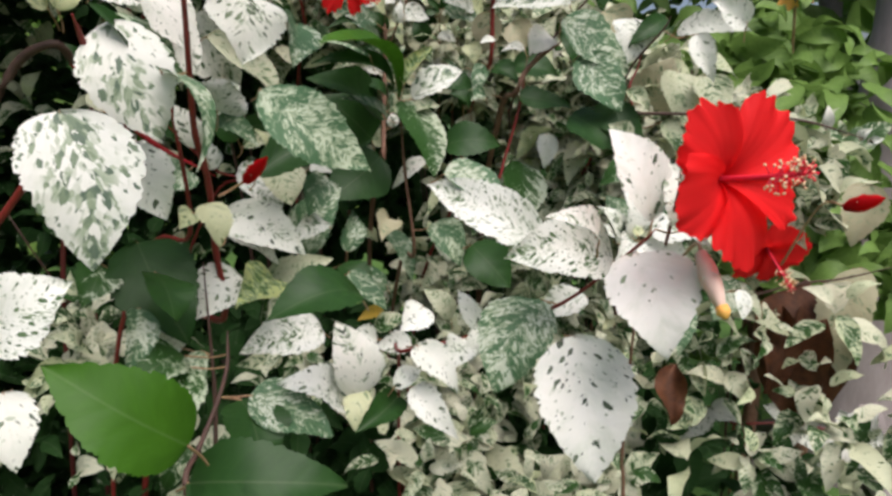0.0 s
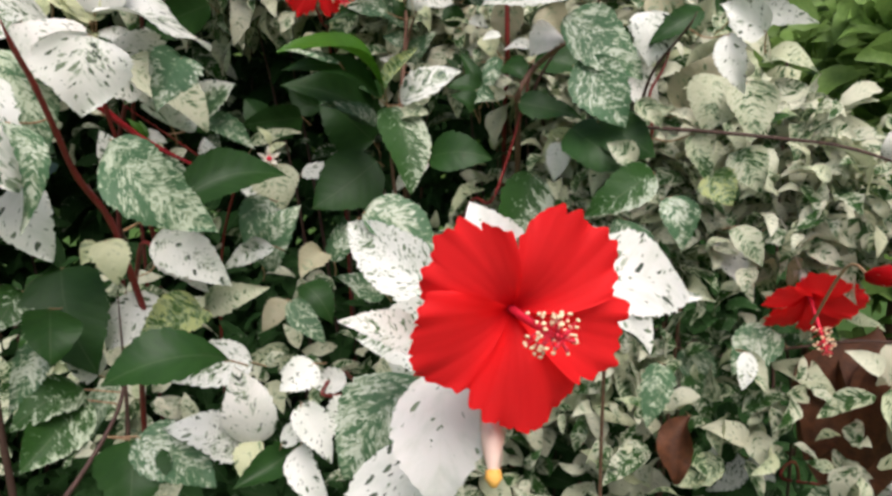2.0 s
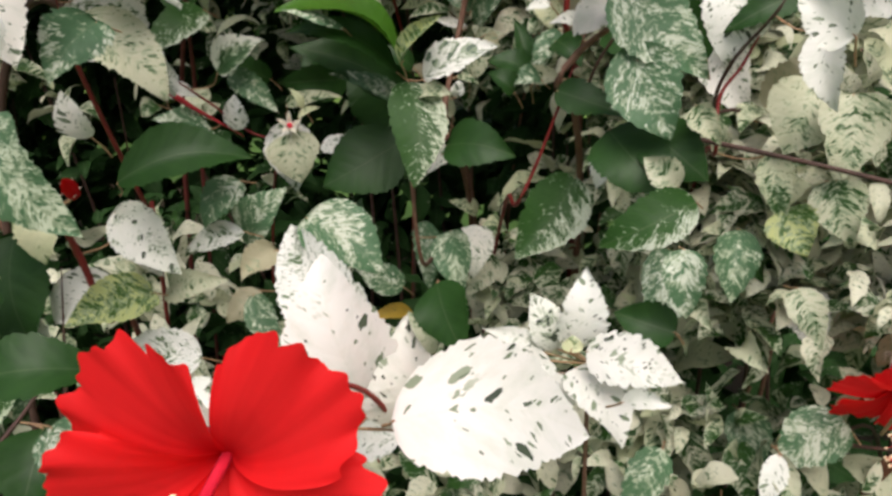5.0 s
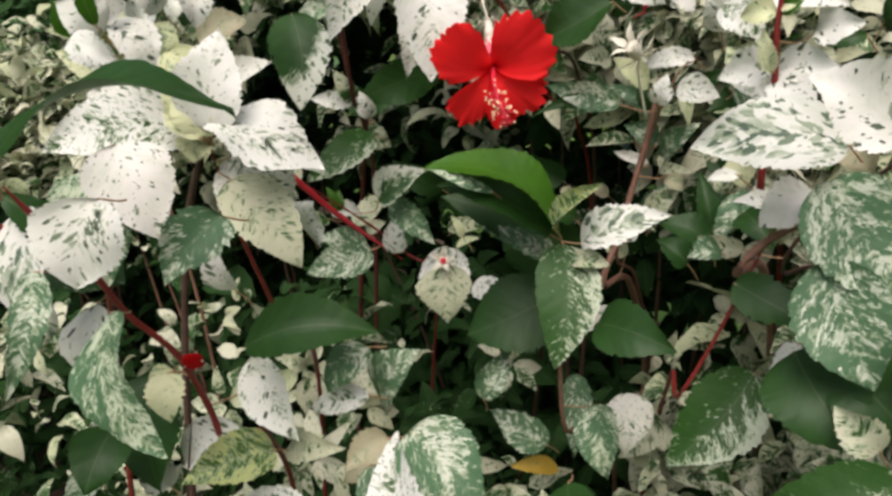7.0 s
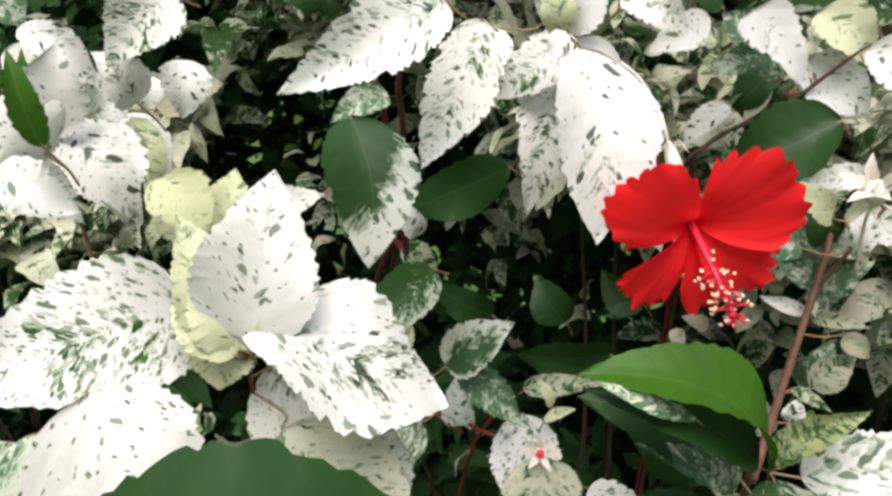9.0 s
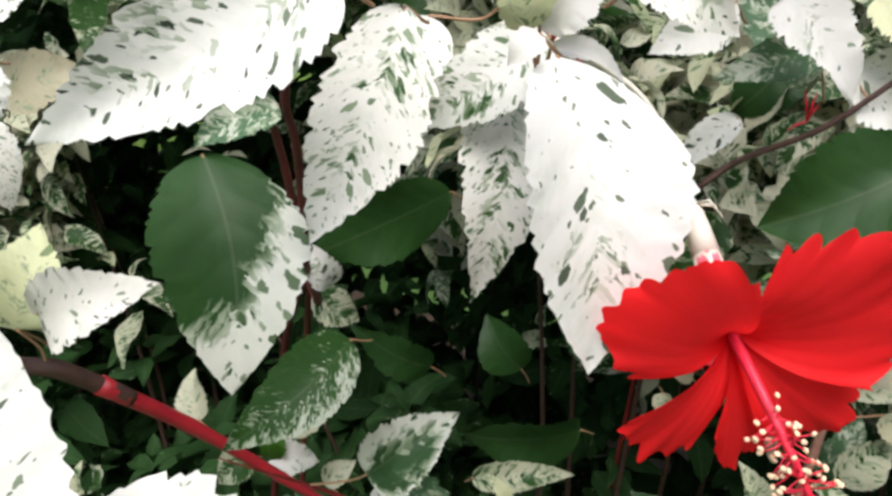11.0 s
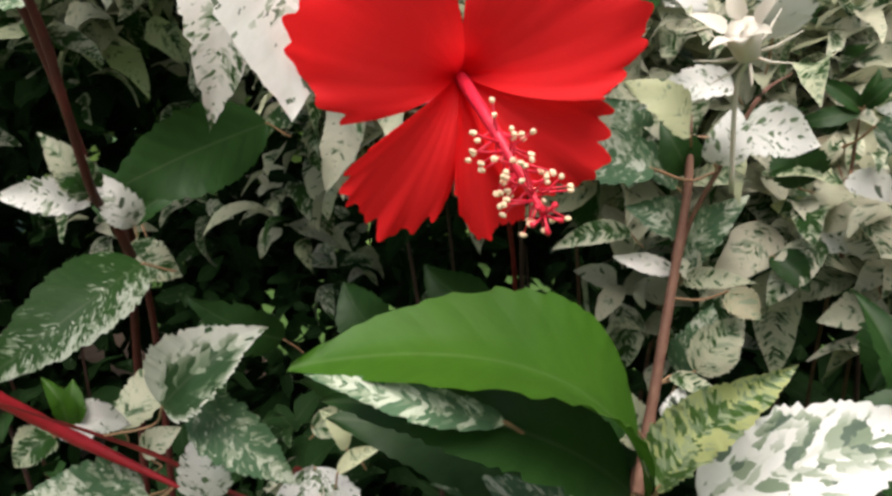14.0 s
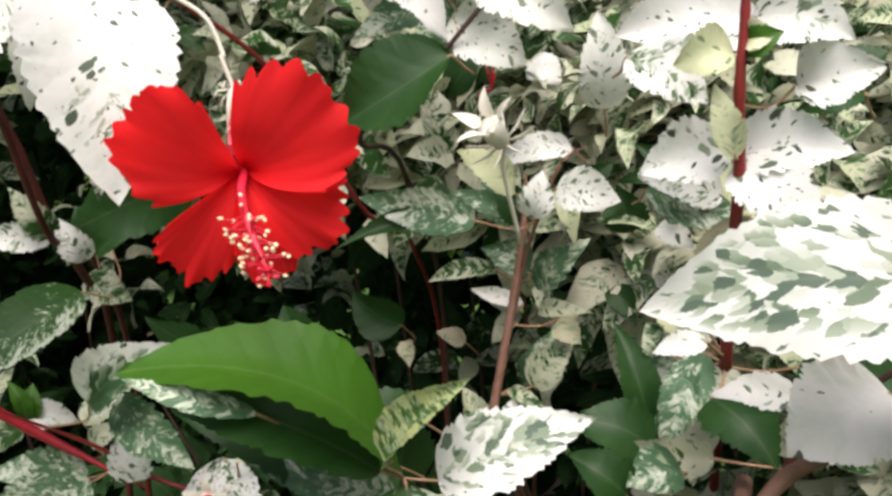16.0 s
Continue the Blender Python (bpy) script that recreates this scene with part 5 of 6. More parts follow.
leaf("A10", "w", (-0.3909, 0.6347, 1.136), (-0.3951, 0.6116, 1.1638), (0.9919, -0.1133, 0.0581), 0.0313)
leaf("A10", "m", (-0.2946, 0.8022, 0.9026), (-0.3134, 0.7335, 0.8848), (0.6945, -0.3518, 0.6276), 0.0469)
leaf("A10", "w", (-0.4455, 0.5931, 1.1733), (-0.4178, 0.6261, 1.1409), (0.8581, -0.3444, 0.3809), 0.0261)
leaf("A10", "s", (-0.4281, 0.6239, 1.1243), (-0.4106, 0.6471, 1.1532), (0.7177, -0.6865, 0.1171), 0.0332)
leaf("A10", "w", (-0.4409, 0.6684, 1.147), (-0.4357, 0.6627, 1.1246), (0.8456, -0.4372, 0.3063), 0.0200)
leaf("A10", "c", (-0.3923, 0.6311, 1.1265), (-0.3711, 0.6389, 1.0889), (0.8366, -0.3828, 0.3919), 0.0269)
leaf("A10", "w", (-0.3507, 0.5806, 1.1295), (-0.3187, 0.6007, 1.0845), (0.8315, -0.3424, 0.4375), 0.0297)
leaf("A10", "c", (-0.3203, 0.6094, 1.1074), (-0.2965, 0.6228, 1.0796), (0.7812, -0.4022, 0.4774), 0.0349)
leaf("A10", "m", (-0.4584, 0.5783, 1.1915), (-0.4454, 0.5966, 1.1735), (0.892, -0.3006, 0.3375), 0.0338)
leaf("A11", "m", (-0.3355, 0.7851, 1.1468), (-0.3501, 0.7469, 1.126), (0.7136, -0.5259, 0.4628), 0.0248)
leaf("A11", "g", (-0.3136, 0.9077, 1.09), (-0.3565, 0.83, 1.0514), (0.5807, -0.596, -0.15), 0.0517)
leaf("A11", "o", (-0.3556, 0.8203, 1.0511), (-0.3616, 0.799, 1.0849), (0.9659, -0.2588, 0.0099), 0.0223)
leaf("A11", "w", (-0.3467, 0.8389, 1.0337), (-0.3528, 0.8237, 1.0637), (0.941, -0.3378, 0.0211), 0.0226)
leaf("A11", "g", (-0.3929, 0.8712, 1.0262), (-0.3672, 0.8949, 1.049), (0.5227, -0.8124, 0.2585), 0.0174)
leaf("A11", "o", (-0.3768, 0.8536, 1.0138), (-0.3501, 0.8711, 0.9989), (0.6519, -0.5488, 0.5234), 0.0285)
leaf("A11", "s", (-0.3576, 0.8214, 1.0486), (-0.3712, 0.7799, 1.055), (0.8848, -0.2277, 0.4066), 0.0224)
leaf("A11", "w", (-0.4317, 0.691, 1.1586), (-0.4238, 0.6811, 1.1214), (0.8287, -0.4725, 0.2999), 0.0350)
leaf("A11", "g", (-0.345, 0.9503, 0.9375), (-0.3906, 0.9045, 0.9697), (0.7603, -0.3973, -0.15), 0.0358)
leaf("A11", "g", (-0.4561, 0.9215, 1.0156), (-0.4718, 0.8995, 1.0547), (0.9138, -0.375, -0.15), 0.0379)
leaf("A12", "s", (-0.213, 0.6736, 0.9675), (-0.1995, 0.6709, 0.9976), (0.1415, -0.9787, -0.1487), 0.0548)
leaf("A12", "w", (-0.2041, 0.6009, 0.937), (-0.2177, 0.5875, 0.9719), (0.6108, -0.7891, -0.0655), 0.0258)
leaf("A12", "m", (-0.1471, 0.7027, 0.828), (-0.1039, 0.7071, 0.8916), (-0.0633, -0.9918, 0.1114), 0.0475)
leaf("A12", "s", (-0.2309, 0.6187, 1.0372), (-0.1805, 0.6432, 0.9911), (0.6521, -0.6686, 0.3573), 0.0685)
leaf("A12", "s", (-0.2566, 0.5908, 1.0579), (-0.2574, 0.491, 1.0447), (0.759, -0.0916, 0.6446), 0.0637)
leaf("A12", "w", (-0.2080, 0.5880, 1.0620), (-0.2132, 0.6041, 1.1315), (0.71, -0.51, 0.47), 0.0520, fold=.15)
leaf("A12", "w", (-0.2150, 0.5900, 1.0690), (-0.1480, 0.6480, 1.0330), (0.32, -0.12, 0.93), 0.0820, arch=.1, fold=.05, belly=.45)
leaf("A12", "c", (-0.2269, 0.5964, 1.0512), (-0.2416, 0.5776, 1.1088), (0.9403, -0.3108, 0.1388), 0.0358)
leaf("A12", "c", (-0.2281, 0.5906, 1.0537), (-0.2196, 0.582, 1.037), (0.701, -0.4263, 0.5718), 0.0294)
leaf("A12", "l", (-0.3154, 0.5543, 1.1268), (-0.3139, 0.543, 1.1681), (0.9748, -0.2046, -0.0891), 0.0152)
leaf("A12", "w", (-0.218, 0.5273, 1.0548), (-0.1811, 0.539, 0.9955), (0.8409, -0.2677, 0.4704), 0.0611)
leaf("A12", "o", (-0.1918, 0.5944, 1.0262), (-0.1371, 0.6219, 0.9726), (0.737, -0.3907, 0.5515), 0.0503)
leaf("A12", "w", (-0.3194, 0.5357, 1.116), (-0.2978, 0.5614, 1.0996), (0.791, -0.339, 0.5094), 0.0271)
leaf("A13", "w", (-0.2076, 0.6905, 1.2055), (-0.2433, 0.6254, 1.1586), (0.7666, -0.4931, 0.4114), 0.0400, belly=.28)
leaf("A13", "p", (-0.2799, 0.7029, 1.141), (-0.2398, 0.6852, 1.0661), (0.6867, -0.5342, 0.4929), 0.0533)
leaf("A13", "e", (-0.3, 0.8088, 1.0242), (-0.3136, 0.7348, 0.9835), (0.5498, -0.4773, 0.6855), 0.0414)
leaf("A13", "s", (-0.368, 0.6454, 1.1991), (-0.3718, 0.6092, 1.1585), (0.8392, -0.4425, 0.316), 0.0396)
leaf("A13", "g", (-0.3321, 0.6967, 1.2147), (-0.3194, 0.7058, 1.1945), (0.8006, -0.541, 0.2576), 0.0258)
leaf("A17", "g", (-0.0697, 0.8671, 1.1631), (-0.1189, 0.8433, 1.1289), (0.1763, -0.909, 0.3776), 0.0470)
leaf("A17", "w", (-0.1622, 0.9517, 1.1594), (-0.1828, 0.9316, 1.1267), (0.2574, -0.887, 0.3835), 0.0202)
leaf("A17", "w", (-0.1125, 0.9307, 1.1906), (-0.071, 0.9459, 1.1649), (0.4695, -0.8446, 0.2572), 0.0398)
leaf("A17", "m", (-0.1274, 0.9433, 1.2059), (-0.1632, 0.9033, 1.1807), (0.6443, -0.7267, 0.2383), 0.0260)
leaf("A17", "m", (-0.1332, 0.9851, 1.1854), (-0.1784, 0.9499, 1.2195), (0.6684, -0.7324, 0.1298), 0.0482)
leaf("A17", "w", (-0.0705, 0.8906, 1.2009), (-0.0198, 0.891, 1.1759), (0.1817, -0.9162, 0.3572), 0.0366)
leaf("A18", "s", (-0.2196, 0.7381, 1.1986), (-0.2218, 0.7001, 1.1229), (0.6117, -0.7143, 0.3401), 0.0397)
leaf("A18", "w", (-0.2373, 0.7735, 1.1959), (-0.2356, 0.7509, 1.1354), (0.5863, -0.7532, 0.2983), 0.0289)
leaf("A18", "s", (-0.1941, 0.7904, 1.1928), (-0.2254, 0.7506, 1.1568), (0.5299, -0.759, 0.3783), 0.0307)
leaf("A18", "s", (-0.2135, 0.7935, 1.1759), (-0.1974, 0.7628, 1.0931), (0.4983, -0.777, 0.3848), 0.0372)
leaf("A18", "v", (-0.168, 0.7501, 1.1887), (-0.1353, 0.7366, 1.0974), (0.8, -0.52, 0.3), 0.0575)
leaf("A18", "w", (-0.149, 0.8566, 1.2127), (-0.1728, 0.8346, 1.1899), (0.4627, -0.8278, 0.3171), 0.0237)
leaf("A18", "s", (-0.1547, 0.7607, 1.2134), (-0.1215, 0.7718, 1.1997), (0.4202, -0.8467, 0.3264), 0.0217)
leaf("A18", "g", (-0.2412, 1.0545, 0.9565), (-0.2818, 1.0336, 0.9841), (0.6306, -0.6382, -0.15), 0.0426)
leaf("A15", "w", (0.0512, 0.908, 1.1212), (0.0973, 0.9049, 1.1251), (-0.0911, -0.934, 0.3455), 0.0318)
leaf("A15", "w", (0.0538, 0.898, 1.1169), (0.092, 0.8922, 1.0937), (0.1167, -0.9007, 0.4186), 0.0309)
leaf("A15", "w", (0.0491, 0.9067, 1.1212), (0.0163, 0.8882, 1.1123), (0.364, -0.8396, 0.4032), 0.0318)
leaf("A15", "s", (0.0344, 0.9676, 1.0969), (-0.004, 0.9474, 1.106), (0.4993, -0.7904, 0.355), 0.0251)
leaf("A15", "c", (0.0564, 0.8869, 1.1202), (0.0486, 0.8781, 1.1486), (0.4005, -0.9009, -0.1673), 0.0139)
leaf("A15", "v", (0.0471, 0.9467, 1.1843), (-0.0101, 0.9161, 1.1743), (0.4233, -0.8714, 0.2481), 0.0478)
leaf("A15", "w", (0.0536, 0.905, 1.1775), (0.0929, 0.9034, 1.1676), (0.025, -0.9656, 0.259), 0.0318)
leaf("A15", "c", (0.0559, 0.8833, 1.1661), (0.0687, 0.8827, 1.1686), (-0.0824, -0.9787, 0.188), 0.0133)
leaf("A15", "s", (0.002, 0.9023, 1.1628), (0.0392, 0.9057, 1.1423), (0.2507, -0.9194, 0.303), 0.0293)
leaf("A15", "m", (0.0307, 0.9021, 0.9877), (0.0445, 0.9105, 1.0243), (0.0506, -0.9774, 0.2052), 0.0161)
leaf("A15", "g", (0.0816, 0.9388, 1.0223), (0.1413, 0.939, 1.0091), (0.1238, -0.8312, 0.542), 0.0486)
leaf("A15", "c", (0.0533, 0.8844, 1.1616), (0.0325, 0.8738, 1.157), (0.3799, -0.8791, 0.2878), 0.0219)
leaf("A15", "l", (0.0572, 0.8843, 1.1614), (0.0704, 0.8827, 1.1689), (-0.1513, -0.9867, 0.0593), 0.0139)
leaf("A15", "w", (0.0727, 0.9103, 1.15), (0.1044, 0.9059, 1.1583), (-0.1877, -0.9593, 0.2108), 0.0290)
leaf("A15", "g", (0.0954, 0.9427, 1.1478), (0.0696, 0.9339, 1.1409), (0.2213, -0.9153, 0.3364), 0.0143)
leaf("A15", "w", (0.0571, 0.8638, 1.0489), (0.0394, 0.8522, 1.0432), (0.3049, -0.7498, 0.5873), 0.0119)
leaf("A15", "g", (0.0326, 0.8903, 0.9851), (-0.0036, 0.8722, 0.9969), (0.5067, -0.6338, 0.5844), 0.0313)
leaf("A15", "o", (0.023, 0.925, 1.0207), (0.0128, 0.9245, 1.0347), (0.3128, -0.9311, 0.1874), 0.0186)
leaf("A15", "c", (0.0283, 0.933, 1.0505), (0.0352, 0.9215, 1.0263), (0.0109, -0.9018, 0.432), 0.0279)
leaf("A15", "m", (0.0294, 0.9464, 1.0161), (0.0239, 0.9297, 0.9874), (-0.0088, -0.864, 0.5034), 0.0327)
leaf("A15", "g", (0.0173, 0.9658, 1.0116), (0.0089, 0.9488, 0.9829), (0.0161, -0.862, 0.5067), 0.0310)
leaf("A15", "b", (0.0539, 0.94, 1.0909), (0.0465, 0.9345, 1.038), (-0.0532, -0.9924, 0.1106), 0.0409)
leaf("A15", "b", (0.0863, 0.9888, 1.0826), (0.1088, 0.9812, 1.0448), (-0.0397, -0.984, 0.1736), 0.0431)
leaf("A15", "m", (0.0435, 0.9216, 1.0261), (0.0349, 0.8899, 0.9837), (0.1911, -0.8042, 0.5629), 0.0233)
leaf("A15", "g", (0.0556, 0.8871, 1.0173), (0.0866, 0.8752, 0.9976), (0.1082, -0.7635, 0.6367), 0.0313)
leaf("A19", "m", (-0.0893, 0.9239, 1.0767), (-0.133, 0.8763, 1.0932), (0.7435, -0.5538, 0.3749), 0.0289)
leaf("A19", "g", (-0.0901, 0.9252, 1.0765), (-0.1403, 0.8622, 1.0646), (0.6375, -0.5997, 0.4838), 0.0152)
leaf("A19", "m", (-0.0041, 0.9614, 1.0981), (0.0485, 0.9696, 1.084), (0.2525, -0.8598, 0.4438), 0.0294)
leaf("A19", "s", (-0.0656, 0.9445, 1.0788), (-0.0588, 0.9441, 1.1066), (0.3401, -0.9354, -0.0964), 0.0219)
leaf("A20", "w", (0.1753, 0.6578, 0.8472), (0.1749, 0.6756, 0.8968), (0.3755, -0.8713, 0.3158), 0.0330)
leaf("A20", "w", (0.1897, 0.6458, 0.854), (0.2487, 0.652, 0.8519), (0.0945, -0.637, 0.765), 0.0377)
leaf("A20", "w", (0.1825, 0.651, 0.8379), (0.2239, 0.6277, 0.8082), (0.2565, -0.5544, 0.7918), 0.0410)
leaf("A20", "w", (0.1726, 0.6519, 0.8305), (0.1735, 0.6067, 0.8005), (0.3225, -0.5195, 0.7913), 0.0350)
leaf("A20", "w", (0.1702, 0.6381, 0.845), (0.1479, 0.5935, 0.8311), (0.4084, -0.4505, 0.7939), 0.0264)
leaf("A20", "w", (0.1606, 0.6497, 0.8425), (0.1277, 0.6276, 0.8598), (0.6311, -0.4338, 0.6431), 0.0159)
leaf("A20", "w", (0.1677, 0.6575, 0.8439), (0.1462, 0.6571, 0.8781), (0.6425, -0.6549, 0.3977), 0.0297)
leaf("A20", "c", (0.1793, 0.6479, 0.8492), (0.1779, 0.6516, 0.8594), (0.4257, -0.8298, 0.3609), 0.0148)
leaf("A20", "w", (0.3057, 0.7205, 0.78), (0.3021, 0.6986, 0.7533), (-0.126, -0.7593, 0.6384), 0.0183)
leaf("A20", "g", (0.2348, 0.6742, 0.8681), (0.1971, 0.6675, 0.8748), (0.2402, -0.7949, 0.5571), 0.0314)
leaf("A20", "m", (0.2309, 0.675, 0.9217), (0.2417, 0.6557, 0.887), (-0.0142, -0.8752, 0.4835), 0.0263)
leaf("A20", "w", (0.2289, 0.5856, 0.8637), (0.2536, 0.5818, 0.8728), (-0.3222, -0.7666, 0.5555), 0.0118)
leaf("A20", "m", (0.236, 0.696, 0.7713), (0.2262, 0.6567, 0.7292), (-0.0243, -0.7283, 0.6849), 0.0301)
leaf("A21", "m", (0.1461, 0.8, 1.0236), (0.1913, 0.7827, 0.9638), (0.1064, -0.931, 0.3493), 0.0572)
leaf("A21", "m", (0.1284, 0.819, 1.064), (0.2032, 0.8183, 1.0044), (0.326, -0.8472, 0.4194), 0.0608)
leaf("A21", "q", (0.1386, 0.8203, 1.0888), (0.0517, 0.7943, 1.0764), (0.5423, -0.7142, 0.4425), 0.0487)
leaf("A21", "u", (0.1201, 0.8421, 1.0496), (0.095, 0.8235, 1.0276), (0.35, -0.55, 0.76), 0.0400)
leaf("A21", "g", (0.0281, 0.8684, 0.9708), (0.0028, 0.8595, 0.9869), (0.5614, -0.6355, 0.5301), 0.0246)
leaf("A22", "w", (0.096, 1.0094, 0.9156), (0.124, 0.9955, 0.8768), (0.146, -0.8925, 0.4268), 0.0429)
leaf("A22", "g", (0.0207, 0.9208, 0.9718), (-0.0027, 0.9207, 1.0335), (0.4754, -0.8616, 0.178), 0.0237)
leaf("A22", "o", (0.0568, 0.8979, 0.9851), (0.0194, 0.8792, 0.989), (0.4464, -0.8121, 0.3758), 0.0199)
leaf("A22", "w", (0.1795, 0.9599, 1.0406), (0.222, 0.9329, 0.9619), (-0.1466, -0.9572, 0.2496), 0.0492)
leaf("A22", "b", (0.2043, 0.9729, 1.0935), (0.2393, 0.9581, 1.0555), (-0.1811, -0.9611, 0.2084), 0.0431)
leaf("A22", "m", (0.0481, 0.8802, 0.9835), (0.0287, 0.8642, 0.9762), (0.2813, -0.658, 0.6985), 0.0234)
leaf("A24", "w", (0.1758, 0.7767, 1.1039), (0.1337, 0.7536, 1.1307), (0.5833, -0.7731, 0.2492), 0.0470)
leaf("A24", "g", (0.1862, 0.8985, 1.012), (0.1357, 0.879, 1.0588), (0.4103, -0.9096, 0.0645), 0.0555)
leaf("A24", "w", (0.2741, 0.8011, 1.0452), (0.2897, 0.7859, 0.9953), (-0.2816, -0.939, 0.1974), 0.0287)
leaf("A24", "w", (0.2927, 0.7115, 1.0448), (0.2583, 0.7126, 1.0663), (-0.0092, -0.9992, 0.0379), 0.0321)
leaf("A24", "b", (0.2487, 0.923, 0.968), (0.2776, 0.8966, 1.0287), (-0.5079, -0.8517, -0.1292), 0.0655)
leaf("A23", "w", (0.4794, 0.9306, 0.5384), (0.4803, 0.94, 0.6012), (-0.4121, -0.9003, 0.14), 0.0482)
leaf("A23", "w", (0.4787, 0.9291, 0.5391), (0.4384, 0.9442, 0.5578), (-0.081, -0.8538, 0.5143), 0.0347)
leaf("A23", "w", (0.482, 0.928, 0.5396), (0.51, 0.9176, 0.5787), (-0.6673, -0.6828, 0.2973), 0.0347)
leaf("A23", "w", (0.4785, 0.9283, 0.5369), (0.4496, 0.9134, 0.5021), (-0.3596, -0.7114, 0.6039), 0.0347)
leaf("A23", "w", (0.4848, 0.9255, 0.5382), (0.4963, 0.8932, 0.508), (-0.3554, -0.7016, 0.6176), 0.0347)
leaf("A23", "w", (0.5526, 0.9187, 0.5204), (0.5779, 0.9107, 0.5692), (-0.6815, -0.6913, 0.24), 0.0436)
leaf("A23", "w", (0.5545, 0.9147, 0.5181), (0.5854, 0.8852, 0.5201), (-0.5609, -0.5431, 0.6248), 0.0436)
leaf("A23", "w", (0.5524, 0.9177, 0.5167), (0.5459, 0.8807, 0.4695), (-0.3968, -0.6952, 0.5994), 0.0396)
leaf("A23", "w", (0.5499, 0.92, 0.5156), (0.4982, 0.9062, 0.4697), (-0.3807, -0.6762, 0.6307), 0.0436)
leaf("A23", "w", (0.549, 0.9198, 0.524), (0.5387, 0.9308, 0.5566), (-0.2926, -0.9302, 0.2215), 0.0337)
leaf("A23", "s", (0.3415, 0.9075, 0.5729), (0.3052, 0.8855, 0.5331), (-0.2622, -0.7229, 0.6393), 0.0534)
leaf("A23", "w", (0.3493, 0.9026, 0.5739), (0.3752, 0.8767, 0.562), (-0.3451, -0.6537, 0.6735), 0.0362)
leaf("A40", "o", (-0.0036, 1.0739, 1.008), (-0.0528, 1.0521, 0.9822), (0.0932, -0.8411, 0.5327), 0.0200)
leaf("A40", "s", (-0.0363, 1.0527, 1.0375), (0.0048, 1.0436, 1.0306), (-0.1136, -0.8702, 0.4794), 0.0277)
leaf("A40", "w", (-0.0572, 1.0269, 1.1419), (-0.0574, 1.0072, 1.2008), (0.4366, -0.8533, -0.2853), 0.0343)
leaf("A40", "g", (0.0767, 1.0307, 1.1584), (0.0969, 1.0256, 1.1734), (-0.2641, -0.9639, 0.0342), 0.0279)
leaf("A40", "g", (-0.0718, 1.0375, 1.0876), (-0.0532, 1.0358, 1.1089), (-0.1266, -0.9915, 0.03), 0.0202)
leaf("A40", "g", (-0.036, 1.032, 1.0624), (-0.044, 1.0262, 1.0944), (0.2981, -0.9494, -0.0991), 0.0317)
leaf("A40", "w", (-0.0135, 1.0147, 1.0708), (0.0114, 1.0093, 1.0609), (-0.0128, -0.8911, 0.4537), 0.0182)
leaf("A40", "b", (-0.0199, 1.0743, 1.0737), (-0.0369, 1.0685, 1.0875), (0.4362, -0.8855, 0.1597), 0.0258)
leaf("A40", "g", (-0.011, 1.0279, 1.1051), (-0.0427, 1.0163, 1.0981), (0.2397, -0.89, 0.3879), 0.0116)
leaf("A40", "g", (-0.011, 1.0274, 1.1057), (-0.0345, 1.0183, 1.1221), (0.4388, -0.8883, 0.1354), 0.0109)
leaf("A40", "g", (-0.0099, 1.0266, 1.1067), (-0.0053, 1.0224, 1.1268), (-0.0452, -0.9798, -0.1948), 0.0093)
leaf("A40", "g", (-0.0093, 1.0269, 1.1067), (0.0059, 1.0229, 1.1238), (-0.2565, -0.9665, 0.0039), 0.0101)
leaf("A40", "g", (-0.0444, 1.0241, 1.0247), (-0.0231, 1.0172, 1.0082), (0.1135, -0.855, 0.5061), 0.0198)
leaf("A40", "k", (-0.0239, 1.0504, 1.0403), (-0.0497, 1.042, 1.0514), (0.4199, -0.8387, 0.3469), 0.0207)
leaf("A40", "m", (-0.003, 1.0617, 1.0408), (0.014, 1.055, 1.0263), (0.0425, -0.8846, 0.4643), 0.0186)
leaf("A41", "o", (0.0387, 1.1181, 1.068), (0.023, 1.1065, 1.0325), (0.1558, -0.9575, 0.2427), 0.0421)
leaf("A41", "c", (0.0468, 0.9949, 1.0868), (0.0144, 0.9724, 1.1228), (0.6563, -0.7441, 0.1249), 0.0299)
leaf("A41", "o", (0.01, 1.0383, 1.0058), (-0.0175, 1.0144, 0.9936), (0.41, -0.7419, 0.5306), 0.0266)
leaf("A41", "w", (0.1082, 1.1297, 1.0664), (0.0461, 1.1197, 1.0534), (0.0904, -0.9498, 0.2997), 0.0579)
leaf("A41", "w", (0.1834, 1.0769, 1.0788), (0.1092, 1.07, 1.0356), (-0.0791, -0.9545, 0.2875), 0.0555)
leaf("A18", "c", (-0.1772, 0.7457, 1.1948), (-0.1818, 0.7361, 1.2194), (0.45, -0.8, 0.4), 0.0186)
leaf("A18", "u", (-0.1773, 0.7532, 1.1964), (-0.1608, 0.7583, 1.2226), (0.5, -0.8, 0.3), 0.0219)
leaf("A18", "u", (-0.1696, 0.7414, 1.1944), (-0.1744, 0.732, 1.1851), (0.4, -0.7, 0.6), 0.0113)
leaf("A18", "u", (-0.1756, 0.7591, 1.1908), (-0.1518, 0.7685, 1.183), (0.3, -0.7, 0.6), 0.0093)
leaf("A17", "u", (-0.1406, 0.9045, 1.2204), (-0.104, 0.9148, 1.1765), (0.35, -0.75, 0.55), 0.0360, belly=.24, depth=.16)
leaf("A17", "c", (-0.1108, 0.9321, 1.2217), (-0.073, 0.9337, 1.1935), (0.2, -0.9, 0.35), 0.0340, belly=.26)
